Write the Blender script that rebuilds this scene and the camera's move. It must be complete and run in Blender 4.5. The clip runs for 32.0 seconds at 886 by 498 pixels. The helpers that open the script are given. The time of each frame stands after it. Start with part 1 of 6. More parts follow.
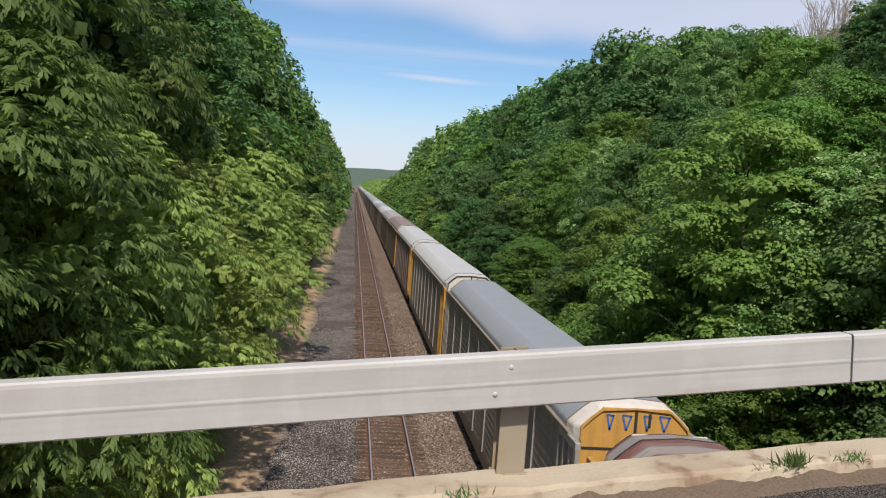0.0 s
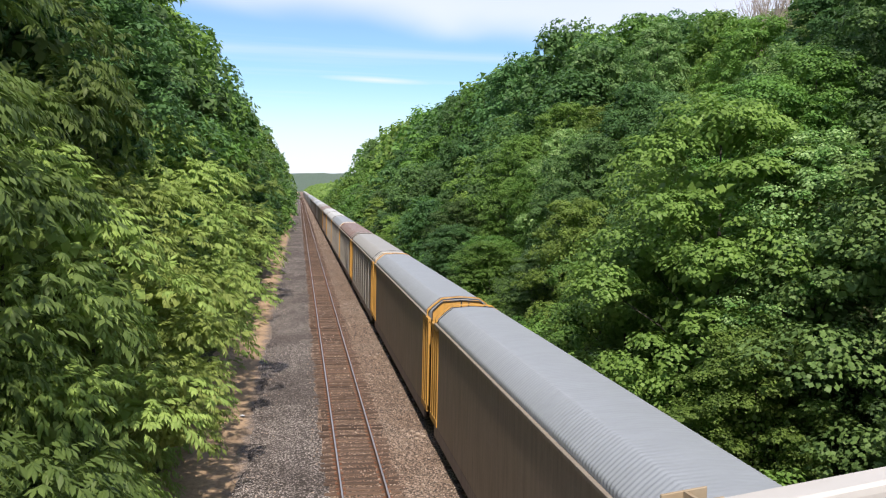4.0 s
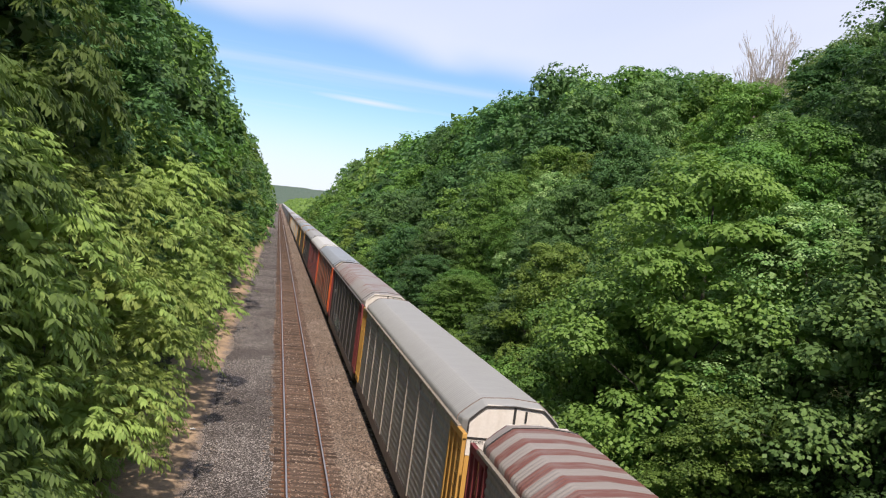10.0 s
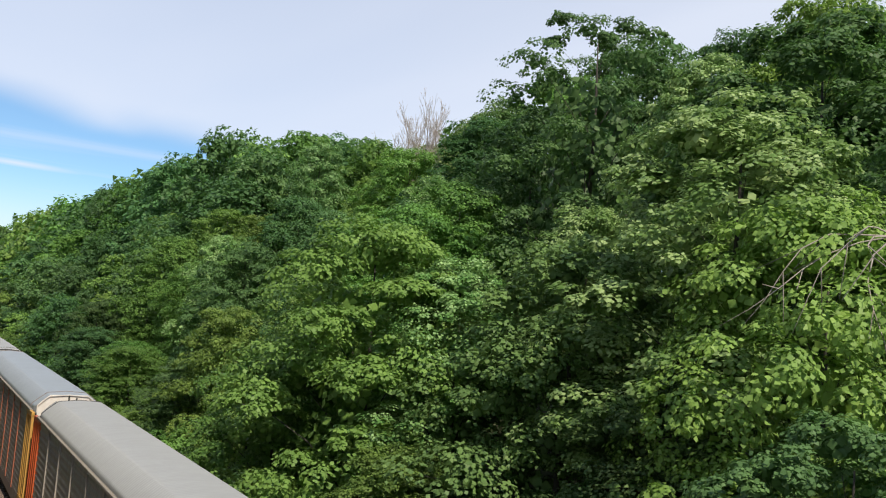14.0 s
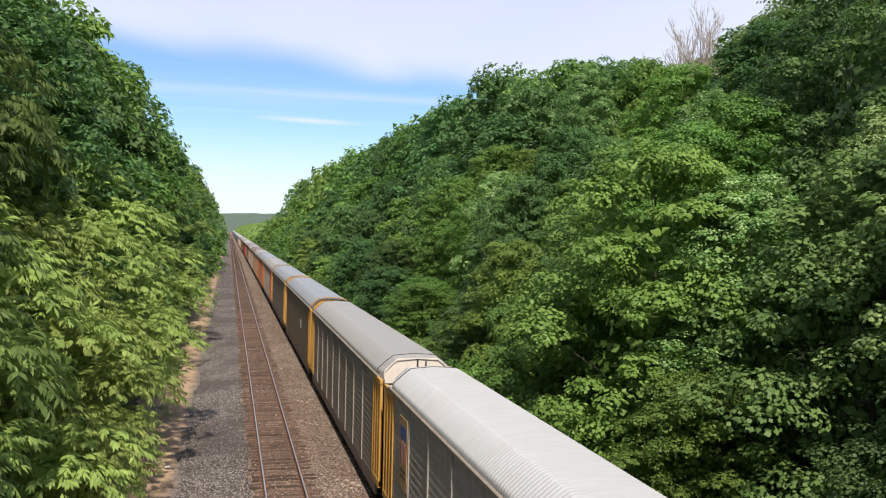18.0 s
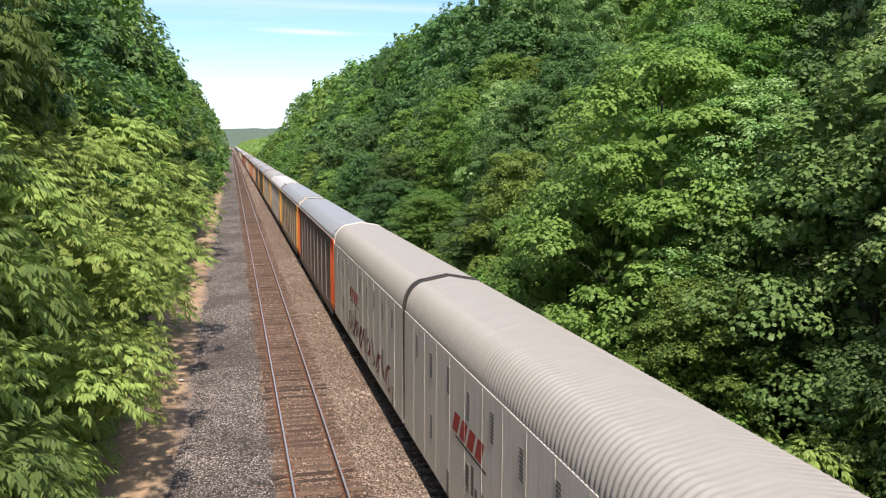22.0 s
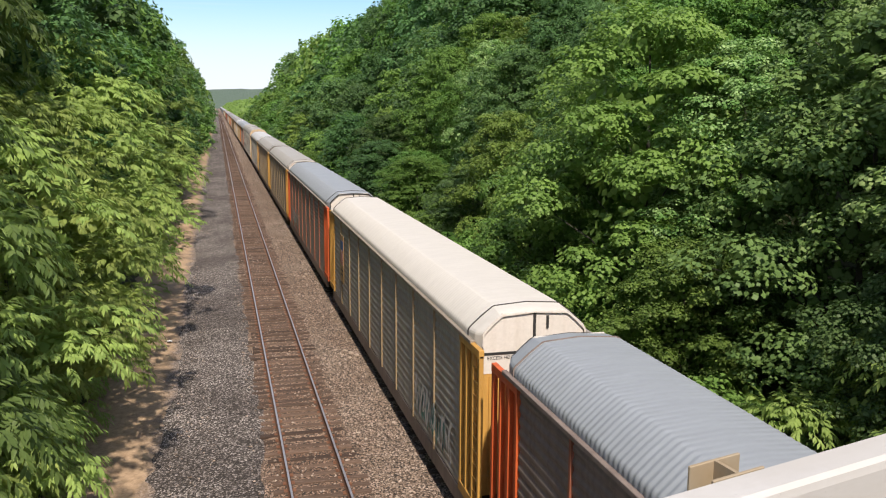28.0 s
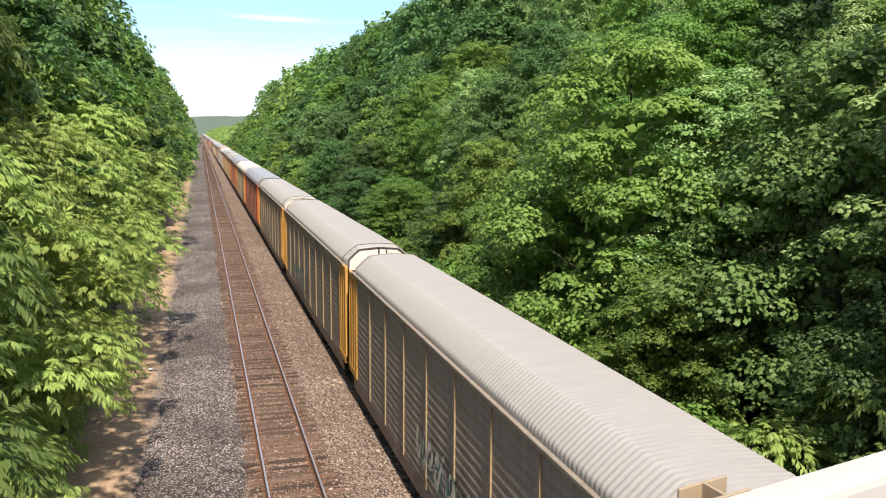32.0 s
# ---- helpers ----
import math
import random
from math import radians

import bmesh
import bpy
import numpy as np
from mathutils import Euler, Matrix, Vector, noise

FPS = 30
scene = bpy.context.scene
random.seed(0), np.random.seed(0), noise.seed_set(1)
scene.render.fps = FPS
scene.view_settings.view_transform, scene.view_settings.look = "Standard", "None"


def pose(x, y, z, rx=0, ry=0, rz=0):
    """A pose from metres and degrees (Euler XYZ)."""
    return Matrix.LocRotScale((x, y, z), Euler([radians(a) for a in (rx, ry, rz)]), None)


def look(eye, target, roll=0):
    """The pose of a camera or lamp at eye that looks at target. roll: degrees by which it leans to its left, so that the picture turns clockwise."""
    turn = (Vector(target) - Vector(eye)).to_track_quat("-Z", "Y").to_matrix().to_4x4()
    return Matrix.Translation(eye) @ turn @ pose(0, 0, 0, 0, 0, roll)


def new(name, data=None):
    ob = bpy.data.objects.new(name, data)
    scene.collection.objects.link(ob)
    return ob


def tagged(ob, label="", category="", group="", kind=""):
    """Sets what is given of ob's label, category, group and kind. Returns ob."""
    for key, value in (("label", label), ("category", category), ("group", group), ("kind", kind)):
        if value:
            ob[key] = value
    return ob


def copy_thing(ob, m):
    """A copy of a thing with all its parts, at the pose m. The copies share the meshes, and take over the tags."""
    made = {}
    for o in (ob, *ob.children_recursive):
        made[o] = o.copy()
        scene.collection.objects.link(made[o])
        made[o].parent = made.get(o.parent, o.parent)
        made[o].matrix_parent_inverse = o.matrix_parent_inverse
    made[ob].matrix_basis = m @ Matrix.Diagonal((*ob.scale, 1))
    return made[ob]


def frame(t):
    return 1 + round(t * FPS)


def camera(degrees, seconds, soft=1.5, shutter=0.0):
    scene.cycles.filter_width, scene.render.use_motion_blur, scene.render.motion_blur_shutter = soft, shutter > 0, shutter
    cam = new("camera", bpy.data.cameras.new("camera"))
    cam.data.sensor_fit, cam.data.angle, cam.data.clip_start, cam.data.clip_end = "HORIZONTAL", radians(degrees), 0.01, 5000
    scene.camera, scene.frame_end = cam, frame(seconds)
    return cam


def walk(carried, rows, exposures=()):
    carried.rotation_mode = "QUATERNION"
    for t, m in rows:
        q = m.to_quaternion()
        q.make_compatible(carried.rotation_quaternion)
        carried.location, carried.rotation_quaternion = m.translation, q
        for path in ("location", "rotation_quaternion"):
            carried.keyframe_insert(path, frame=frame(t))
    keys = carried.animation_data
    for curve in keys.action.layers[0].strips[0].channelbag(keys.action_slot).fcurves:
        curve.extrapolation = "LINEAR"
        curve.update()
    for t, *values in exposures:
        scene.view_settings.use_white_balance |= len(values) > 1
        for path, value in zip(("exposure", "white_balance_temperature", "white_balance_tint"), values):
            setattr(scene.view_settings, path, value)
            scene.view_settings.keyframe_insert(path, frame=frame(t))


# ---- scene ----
# camera, carried up to the guard rail and held there
cam = camera(54.98, 32.0, soft=1.15)
PATH = [
    (0.0, (-2.007, -2.721, 9.973), (0.1534, 17.1125, 8.5673), 4.26),
    (0.5, (-2.058, -2.428, 9.978), (0.5259, 17.3528, 8.5473), 4.94),
    (1.0, (-2.038, -2.104, 9.980), (-1.3321, 17.8084, 8.2481), 4.97),
    (1.5, (-2.086, -1.840, 9.966), (-2.4119, 18.0903, 8.3270), 5.23),
    (2.0, (-2.175, -1.576, 9.986), (-0.8081, 18.3328, 8.6611), 3.40),
    (2.5, (-2.162, -1.271, 9.979), (-0.6864, 18.6391, 8.7908), 3.34),
    (4.5, (-2.258, -0.125, 10.051), (2.1020, 19.3474, 8.6990), 2.43),
    (5.0, (-2.273, 0.206, 10.065), (4.1913, 19.1174, 9.3105), 7.77),
    (5.5, (-2.263, 0.224, 10.060), (6.9288, 17.9850, 10.2987), 12.37),
    (6.0, (-2.221, 0.304, 10.045), (5.0254, 18.9337, 9.3832), 6.05),
    (6.5, (-2.284, 0.333, 10.042), (5.3046, 18.8138, 9.1114), 7.70),
    (7.0, (-2.315, 0.259, 10.046), (5.8064, 18.5041, 8.9675), 9.49),
    (7.5, (-2.296, 0.164, 10.076), (6.3839, 18.1580, 9.1464), 9.28),
    (8.0, (-2.294, 0.149, 10.071), (6.6205, 18.0392, 9.3872), 8.96),
    (8.5, (-2.312, 0.189, 10.065), (6.7120, 18.0313, 9.5689), 9.04),
    (9.0, (-2.261, 0.256, 10.052), (5.9568, 18.4885, 9.8168), 7.88),
    (9.5, (-2.273, 0.405, 10.047), (3.0502, 19.6792, 9.6529), 7.03),
    (10.0, (-2.268, 0.426, 10.058), (1.6258, 20.0335, 9.4222), 7.56),
    (10.5, (-2.263, 0.431, 10.083), (1.2366, 20.1061, 9.2761), 6.92),
    (11.0, (-2.240, 0.357, 10.087), (1.7407, 19.9404, 9.2948), 6.78),
    (11.5, (-2.202, 0.254, 10.115), (5.6946, 18.5680, 8.6150), 9.92),
    (12.0, (-2.225, 0.104, 10.093), (7.6363, 17.4801, 11.0078), 5.94),
    (12.5, (-2.165, 0.068, 10.070), (6.0722, 18.1894, 12.0140), 4.04),
    (13.0, (-2.138, -0.059, 10.060), (6.9543, 17.6369, 12.1075), 3.53),
    (13.5, (-2.139, -0.083, 10.063), (7.8697, 17.1428, 11.8247), 4.29),
    (14.0, (-2.149, -0.089, 10.086), (8.4585, 16.7899, 11.6906), 4.63),
    (14.5, (-2.189, -0.092, 10.096), (8.8384, 16.5063, 11.7980), 4.95),
    (16.5, (-2.260, -0.078, 10.064), (8.2977, 16.8235, 11.7614), 5.98),
    (17.0, (-2.286, -0.088, 10.051), (6.3855, 17.8817, 11.4232), 4.77),
    (17.5, (-2.280, -0.029, 10.059), (3.9008, 18.9800, 10.7268), 3.21),
    (18.0, (-2.288, 0.051, 10.082), (2.5905, 19.4428, 9.7023), 1.33),
    (18.5, (-2.278, 0.121, 10.080), (1.2369, 19.7548, 8.6090), -0.02),
    (19.0, (-2.300, 0.129, 10.066), (1.0858, 19.7467, 8.1429), 0.23),
    (19.5, (-2.295, 0.120, 10.073), (1.8145, 19.5984, 8.1506), 0.54),
    (20.0, (-2.287, 0.117, 10.083), (2.3375, 19.4796, 8.1595), 0.54),
    (20.5, (-2.277, 0.128, 10.076), (2.5569, 19.4291, 8.0513), 0.41),
    (21.0, (-2.288, 0.146, 10.057), (2.5881, 19.4188, 7.8702), 0.37),
    (21.5, (-2.290, 0.123, 10.071), (2.5708, 19.3851, 7.7596), 0.51),
    (22.0, (-2.292, 0.087, 10.064), (2.4759, 19.3573, 7.6306), 0.28),
    (22.5, (-2.296, 0.053, 10.058), (2.3953, 19.3178, 7.4394), 0.10),
    (23.0, (-2.324, 0.007, 10.038), (2.3791, 19.2498, 7.2801), -0.03),
    (23.5, (-2.284, 0.029, 10.039), (2.4135, 19.2557, 7.1673), 0.03),
    (24.0, (-2.273, 0.049, 10.041), (2.4359, 19.2625, 7.0997), 0.23),
    (24.5, (-2.265, 0.056, 10.040), (2.4763, 19.2578, 7.0707), 0.52),
    (26.5, (-2.273, 0.063, 10.029), (2.4168, 19.2362, 6.8041), 0.67),
    (27.0, (-2.277, 0.053, 10.028), (2.5879, 19.1693, 6.7262), 0.65),
    (27.5, (-2.277, 0.047, 10.029), (2.7326, 19.1156, 6.6666), 0.77),
    (28.0, (-2.279, 0.050, 10.029), (2.7335, 19.1257, 6.7126), 0.35),
    (28.5, (-2.285, 0.036, 10.028), (2.7878, 19.1520, 7.0532), -0.36),
    (29.0, (-2.284, 0.042, 10.023), (2.9603, 19.1346, 7.2026), -0.13),
    (29.5, (-2.289, 0.027, 10.030), (3.2327, 19.0438, 7.2242), -0.01),
    (30.0, (-2.299, 0.018, 10.038), (3.3443, 19.0092, 7.3043), -0.33),
    (30.5, (-2.294, 0.025, 10.034), (3.3886, 19.0234, 7.4347), -0.12),
    (31.0, (-2.310, 0.001, 10.046), (3.4022, 18.9743, 7.3259), 0.29),
    (31.5, (-2.324, -0.018, 10.046), (3.2645, 18.9858, 7.2868), 0.03),
    (32.0, (-2.325, -0.000, 10.042), (3.0938, 19.0629, 7.3508), 0.47),
]
EXPOSURE = [(0.0, -0.08, 6600, 15), (1.0, 0.05, 6700, 16), (2.0, 0.25, 6700, 16), (5.0, 0.41, 6560, 17), (6.0, 0.36, 6510, 18), (8.0, 0.59, 6660, 19), (9.0, 0.54, 6610, 18), (10.0, 0.25, 6660, 17), (11.3, 0.48, 6760, 17), (11.8, 1.12, 7160, 20), (12.1, 0.92, 6960, 20), (12.6, 0.14, 6650, 11), (14.5, 0.2, 6650, 11), (16.5, 0.4, 6750, 11), (17.0, 0.46, 6750, 11), (18.0, 0.29, 6760, 16), (19.0, 0.73, 6910, 20), (23.0, 0.57, 6660, 18), (24.0, 0.61, 6840, 18), (27.0, 0.62, 6790, 17), (28.0, 0.3, 6790, 16), (29.5, 0.54, 6890, 17), (31.0, 0.74, 6890, 17), (32.0, 0.74, 6890, 17)]
walk(cam, [(t, look(eye, target, roll)) for t, eye, target, roll in PATH], EXPOSURE)

# ---------------------------------------------------------------- world, sun
SUN_EL, SUN_AZ = 51.0, 183.5      # degrees; azimuth clockwise from +y


def make_world():
    w = bpy.data.worlds.new("world")
    scene.world = w
    w.use_nodes = True
    nt = w.node_tree
    nt.nodes.clear()
    N, Lk = nt.nodes.new, nt.links.new
    out, bg = N("ShaderNodeOutputWorld"), N("ShaderNodeBackground")
    sky = N("ShaderNodeTexSky")
    sky.sky_type = "NISHITA"
    sky.sun_disc = False
    sky.sun_elevation, sky.sun_rotation = radians(SUN_EL), radians(SUN_AZ)
    sky.altitude, sky.air_density, sky.dust_density, sky.ozone_density = 300, 1.0, 0.2, 1.0
    tc = N("ShaderNodeTexCoord")
    # a flat layer of thin cloud: direction divided by its height
    sep = N("ShaderNodeSeparateXYZ")
    Lk(tc.outputs["Generated"], sep.inputs[0])
    zz = N("ShaderNodeMath"); zz.operation = "MAXIMUM"; zz.inputs[1].default_value = 0.02
    Lk(sep.outputs["Z"], zz.inputs[0])
    dx, dy = N("ShaderNodeMath"), N("ShaderNodeMath")
    dx.operation = dy.operation = "DIVIDE"
    Lk(sep.outputs["X"], dx.inputs[0]); Lk(zz.outputs[0], dx.inputs[1])
    Lk(sep.outputs["Y"], dy.inputs[0]); Lk(zz.outputs[0], dy.inputs[1])
    com = N("ShaderNodeCombineXYZ")
    Lk(dx.outputs[0], com.inputs[0]); Lk(dy.outputs[0], com.inputs[1])
    mp = N("ShaderNodeMapping")
    mp.inputs["Rotation"].default_value = (0, 0, radians(-28))
    mp.inputs["Scale"].default_value = (0.55, 0.16, 1)
    mp.inputs["Location"].default_value = CLOUD_SHIFT
    Lk(com.outputs[0], mp.inputs[0])
    nz = N("ShaderNodeTexNoise")
    nz.inputs["Scale"].default_value = 1.0; nz.inputs["Detail"].default_value = 3.5; nz.inputs["Roughness"].default_value = 0.45
    nz.inputs["Distortion"].default_value = 0.5
    Lk(mp.outputs[0], nz.inputs["Vector"])
    # the sheet of cloud ends along a line across the tracks, with a frayed edge
    ed = N("ShaderNodeMath"); ed.operation = "MULTIPLY_ADD"; ed.inputs[1].default_value = 0.26; ed.inputs[2].default_value = 5.0
    Lk(dx.outputs[0], ed.inputs[0])
    up = N("ShaderNodeMath"); up.operation = "SUBTRACT"
    Lk(ed.outputs[0], up.inputs[0]); Lk(dy.outputs[0], up.inputs[1])
    nn = N("ShaderNodeMath"); nn.operation = "MULTIPLY_ADD"; nn.inputs[1].default_value = 2.6; nn.inputs[2].default_value = -1.3
    Lk(nz.outputs[0], nn.inputs[0])
    rq = N("ShaderNodeMath"); rq.operation = "ADD"
    Lk(up.outputs[0], rq.inputs[0]); Lk(nn.outputs[0], rq.inputs[1])
    rs = N("ShaderNodeMapRange"); rs.interpolation_type = "SMOOTHSTEP"
    rs.inputs["From Min"].default_value, rs.inputs["From Max"].default_value = -0.5, 0.75
    Lk(rq.outputs[0], rs.inputs["Value"])
    dens = N("ShaderNodeMapRange")
    dens.inputs["From Min"].default_value, dens.inputs["From Max"].default_value = 0.3, 0.7
    dens.inputs["To Min"].default_value, dens.inputs["To Max"].default_value = 0.72, 1.0
    Lk(nz.outputs[0], dens.inputs["Value"])
    rp = N("ShaderNodeMath"); rp.operation = "MULTIPLY"; rp.use_clamp = True
    Lk(rs.outputs[0], rp.inputs[0]); Lk(dens.outputs[0], rp.inputs[1])
    # and thins out again toward the open sky overhead
    op = N("ShaderNodeMapRange")
    op.inputs["From Min"].default_value, op.inputs["From Max"].default_value = 0.45, 0.80
    op.inputs["To Min"].default_value, op.inputs["To Max"].default_value = 1.0, 0.25
    Lk(sep.outputs["Z"], op.inputs["Value"])
    th = N("ShaderNodeMath"); th.operation = "MULTIPLY"
    Lk(rp.outputs[0], th.inputs[0]); Lk(op.outputs[0], th.inputs[1])
    rp = th
    # haze toward the horizon
    hz = N("ShaderNodeMapRange")
    hz.interpolation_type = "SMOOTHSTEP"
    hz.inputs["From Min"].default_value, hz.inputs["From Max"].default_value = 0.015, 0.125
    hz.inputs["To Min"].default_value, hz.inputs["To Max"].default_value = 0.9, 0.0
    Lk(sep.outputs["Z"], hz.inputs["Value"])
    # long thin streaks of high cloud lower down
    mp2 = N("ShaderNodeMapping")
    mp2.inputs["Rotation"].default_value = (0, 0, radians(-8))
    mp2.inputs["Scale"].default_value = (0.16, 0.9, 1)
    Lk(com.outputs[0], mp2.inputs[0])
    nz2 = N("ShaderNodeTexNoise")
    nz2.inputs["Scale"].default_value = 1.0; nz2.inputs["Detail"].default_value = 5.0; nz2.inputs["Roughness"].default_value = 0.5
    nz2.inputs["Distortion"].default_value = 0.3
    Lk(mp2.outputs[0], nz2.inputs["Vector"])
    st = N("ShaderNodeMapRange")
    st.inputs["From Min"].default_value, st.inputs["From Max"].default_value = 0.50, 0.74
    st.inputs["To Min"].default_value, st.inputs["To Max"].default_value = 0.0, 0.48
    Lk(nz2.outputs[0], st.inputs["Value"])
    # one small wisp by itself
    q1 = N("ShaderNodeMapping"); q1.vector_type = "TEXTURE"
    q1.inputs["Location"].default_value, q1.inputs["Rotation"].default_value, q1.inputs["Scale"].default_value = (0.70, 7.9, 0), (0, 0, radians(12)), (0.60, 0.27, 1)
    Lk(com.outputs[0], q1.inputs[0])
    gr = N("ShaderNodeTexGradient"); gr.gradient_type = "SPHERICAL"
    Lk(q1.outputs[0], gr.inputs[0])
    gw = N("ShaderNodeMath"); gw.operation = "MULTIPLY"; gw.inputs[1].default_value = 0.9
    Lk(gr.outputs[1], gw.inputs[0])
    m1 = N("ShaderNodeMath"); m1.operation = "MAXIMUM"
    Lk(st.outputs[0], m1.inputs[0]); Lk(gw.outputs[0], m1.inputs[1])
    m0 = N("ShaderNodeMath"); m0.operation = "MAXIMUM"
    Lk(rp.outputs[0], m0.inputs[0]); Lk(m1.outputs[0], m0.inputs[1])
    mx = N("ShaderNodeMath"); mx.operation = "MAXIMUM"
    Lk(m0.outputs[0], mx.inputs[0]); Lk(hz.outputs[0], mx.inputs[1])
    sc = N("ShaderNodeMath"); sc.operation = "MULTIPLY"; sc.inputs[1].default_value = 0.85
    Lk(mx.outputs[0], sc.inputs[0])
    mix = N("ShaderNodeMixRGB")
    blue = N("ShaderNodeMixRGB"); blue.blend_type = "MULTIPLY"; blue.inputs[0].default_value = 1.0
    blue.inputs[2].default_value = (0.66, 0.85, 1.0, 1)
    Lk(sky.outputs[0], blue.inputs[1])
    Lk(sc.outputs[0], mix.inputs[0]); Lk(blue.outputs[0], mix.inputs[1])
    mix.inputs[2].default_value = (CLOUD * 0.84, CLOUD * 0.91, CLOUD * 1.05, 1)
    Lk(mix.outputs[0], bg.inputs[0])
    bg.inputs[1].default_value = SKY
    Lk(bg.outputs[0], out.inputs[0])


SKY, CLOUD, CLOUD_SHIFT = 0.125, 6.9, (0.3, 0.2, 0)
make_world()
sun = new("sun", bpy.data.lights.new("sun", "SUN"))
sun.data.energy, sun.data.angle, sun.data.color = 5.0, radians(1.5), (1.0, 0.93, 0.80)
_e, _a = radians(SUN_EL), radians(SUN_AZ)
SUN_DIR = Vector((math.sin(_a) * math.cos(_e), math.cos(_a) * math.cos(_e), math.sin(_e)))
sun.matrix_world = look(SUN_DIR * 100, (0, 0, 0))


# ---------------------------------------------------------------- materials
class Mat:
    """Small wrapper that builds a node material step by step."""

    def __init__(self, name, rough=0.8, metal=0.0, spec=0.3):
        self.m = bpy.data.materials.new(name)
        self.m.use_nodes = True
        self.nt = self.m.node_tree
        self.p = self.nt.nodes["Principled BSDF"]
        self.p.inputs["Roughness"].default_value = rough
        self.p.inputs["Metallic"].default_value = metal
        self.p.inputs["Specular IOR Level"].default_value = spec
        self.tc = self.nt.nodes.new("ShaderNodeTexCoord")
        self.bump_in = None

    def n(self, kind, **kw):
        nd = self.nt.nodes.new(kind)
        for k, v in kw.items():
            nd.inputs[k].default_value = v
        return nd

    def link(self, a, b):
        self.nt.links.new(a, b)

    def coords(self, scale=(1, 1, 1), space="Object", rot=(0, 0, 0)):
        mp = self.n("ShaderNodeMapping", Scale=scale, Rotation=rot)
        self.link(self.tc.outputs[space], mp.inputs[0])
        return mp.outputs[0]

    def noise(self, scale, detail=4, rough=0.55, vec=None, dist=0.0):
        nd = self.n("ShaderNodeTexNoise", Scale=scale, Detail=detail, Roughness=rough, Distortion=dist)
        self.link(vec if vec is not None else self.tc.outputs["Object"], nd.inputs["Vector"])
        return nd.outputs[0]

    def voronoi(self, scale, vec=None, out="Color"):
        nd = self.n("ShaderNodeTexVoronoi", Scale=scale)
        self.link(vec if vec is not None else self.tc.outputs["Object"], nd.inputs["Vector"])
        return nd.outputs[out]

    def ramp(self, fac, stops):
        nd = self.nt.nodes.new("ShaderNodeValToRGB")
        while len(nd.color_ramp.elements) < len(stops):
            nd.color_ramp.elements.new(0.5)
        for e, (p, c) in zip(nd.color_ramp.elements, stops):
            e.position = p
            e.color = (*c, 1) if len(c) == 3 else c
        self.link(fac, nd.inputs[0])
        return nd.outputs[0]

    def mix(self, fac, a, b, mode="MIX"):
        nd = self.nt.nodes.new("ShaderNodeMixRGB")
        nd.blend_type = mode
        for s, v in zip(nd.inputs, (fac, a, b)):
            if isinstance(v, (int, float)):
                s.default_value = v
            elif isinstance(v, tuple):
                s.default_value = (*v, 1)
            else:
                self.link(v, s)
        return nd.outputs[0]

    def math(self, op, a, b=0.0):
        nd = self.nt.nodes.new("ShaderNodeMath")
        nd.operation = op
        for s, v in zip(nd.inputs, (a, b)):
            if isinstance(v, (int, float)):
                s.default_value = v
            else:
                self.link(v, s)
        return nd.outputs[0]

    def color(self, c):
        if isinstance(c, tuple):
            self.p.inputs["Base Color"].default_value = (*c, 1)
        else:
            self.link(c, self.p.inputs["Base Color"])
        return self

    def rough(self, fac, lo, hi):
        nd = self.n("ShaderNodeMapRange")
        nd.inputs["To Min"].default_value, nd.inputs["To Max"].default_value = lo, hi
        self.link(fac, nd.inputs["Value"])
        self.link(nd.outputs[0], self.p.inputs["Roughness"])
        return self

    def bump(self, height, strength=0.3, dist=0.02):
        nd = self.n("ShaderNodeBump", Strength=strength, Distance=dist)
        self.link(height, nd.inputs["Height"])
        if self.bump_in is not None:
            self.link(self.bump_in, nd.inputs["Normal"])
        self.bump_in = nd.outputs[0]
        self.link(self.bump_in, self.p.inputs["Normal"])
        return self

    def island(self):
        return self.nt.nodes.new("ShaderNodeNewGeometry").outputs["Random Per Island"]

    def rand(self):
        return self.nt.nodes.new("ShaderNodeObjectInfo").outputs["Random"]


def leaf_material(name, base, light, under, trans=0.35, sharp=1.5, mid=0.28):
    M = Mat(name, rough=0.5, spec=0.18)
    clump = M.noise(0.9, 3)
    f = M.math("ADD", M.math("MULTIPLY", M.island(), 0.30), M.math("MULTIPLY", M.math("SUBTRACT", clump, mid), sharp))
    var = M.mix(M.math("MINIMUM", M.math("MAXIMUM", f, 0.0), 1.0), base, light)
    hue = M.n("ShaderNodeHueSaturation")
    r = M.rand()
    mr = M.n("ShaderNodeMapRange")
    mr.inputs["To Min"].default_value, mr.inputs["To Max"].default_value = 0.482, 0.524
    M.link(r, mr.inputs["Value"]); M.link(mr.outputs[0], hue.inputs["Hue"])
    mv = M.n("ShaderNodeMapRange")
    mv.inputs["To Min"].default_value, mv.inputs["To Max"].default_value = 0.72, 1.30
    M.link(M.math("FRACT", M.math("MULTIPLY", r, 7.3)), mv.inputs["Value"]); M.link(mv.outputs[0], hue.inputs["Value"])
    M.link(var, hue.inputs["Color"])
    col = hue.outputs[0]
    M.color(col)
    tr = M.nt.nodes.new("ShaderNodeBsdfTranslucent")
    M.link(M.mix(0.5, col, under), tr.inputs[0])
    ms = M.nt.nodes.new("ShaderNodeMixShader")
    ms.inputs[0].default_value = trans
    M.link(M.p.outputs[0], ms.inputs[1]); M.link(tr.outputs[0], ms.inputs[2])
    M.link(ms.outputs[0], M.nt.nodes["Material Output"].inputs[0])
    return M.m


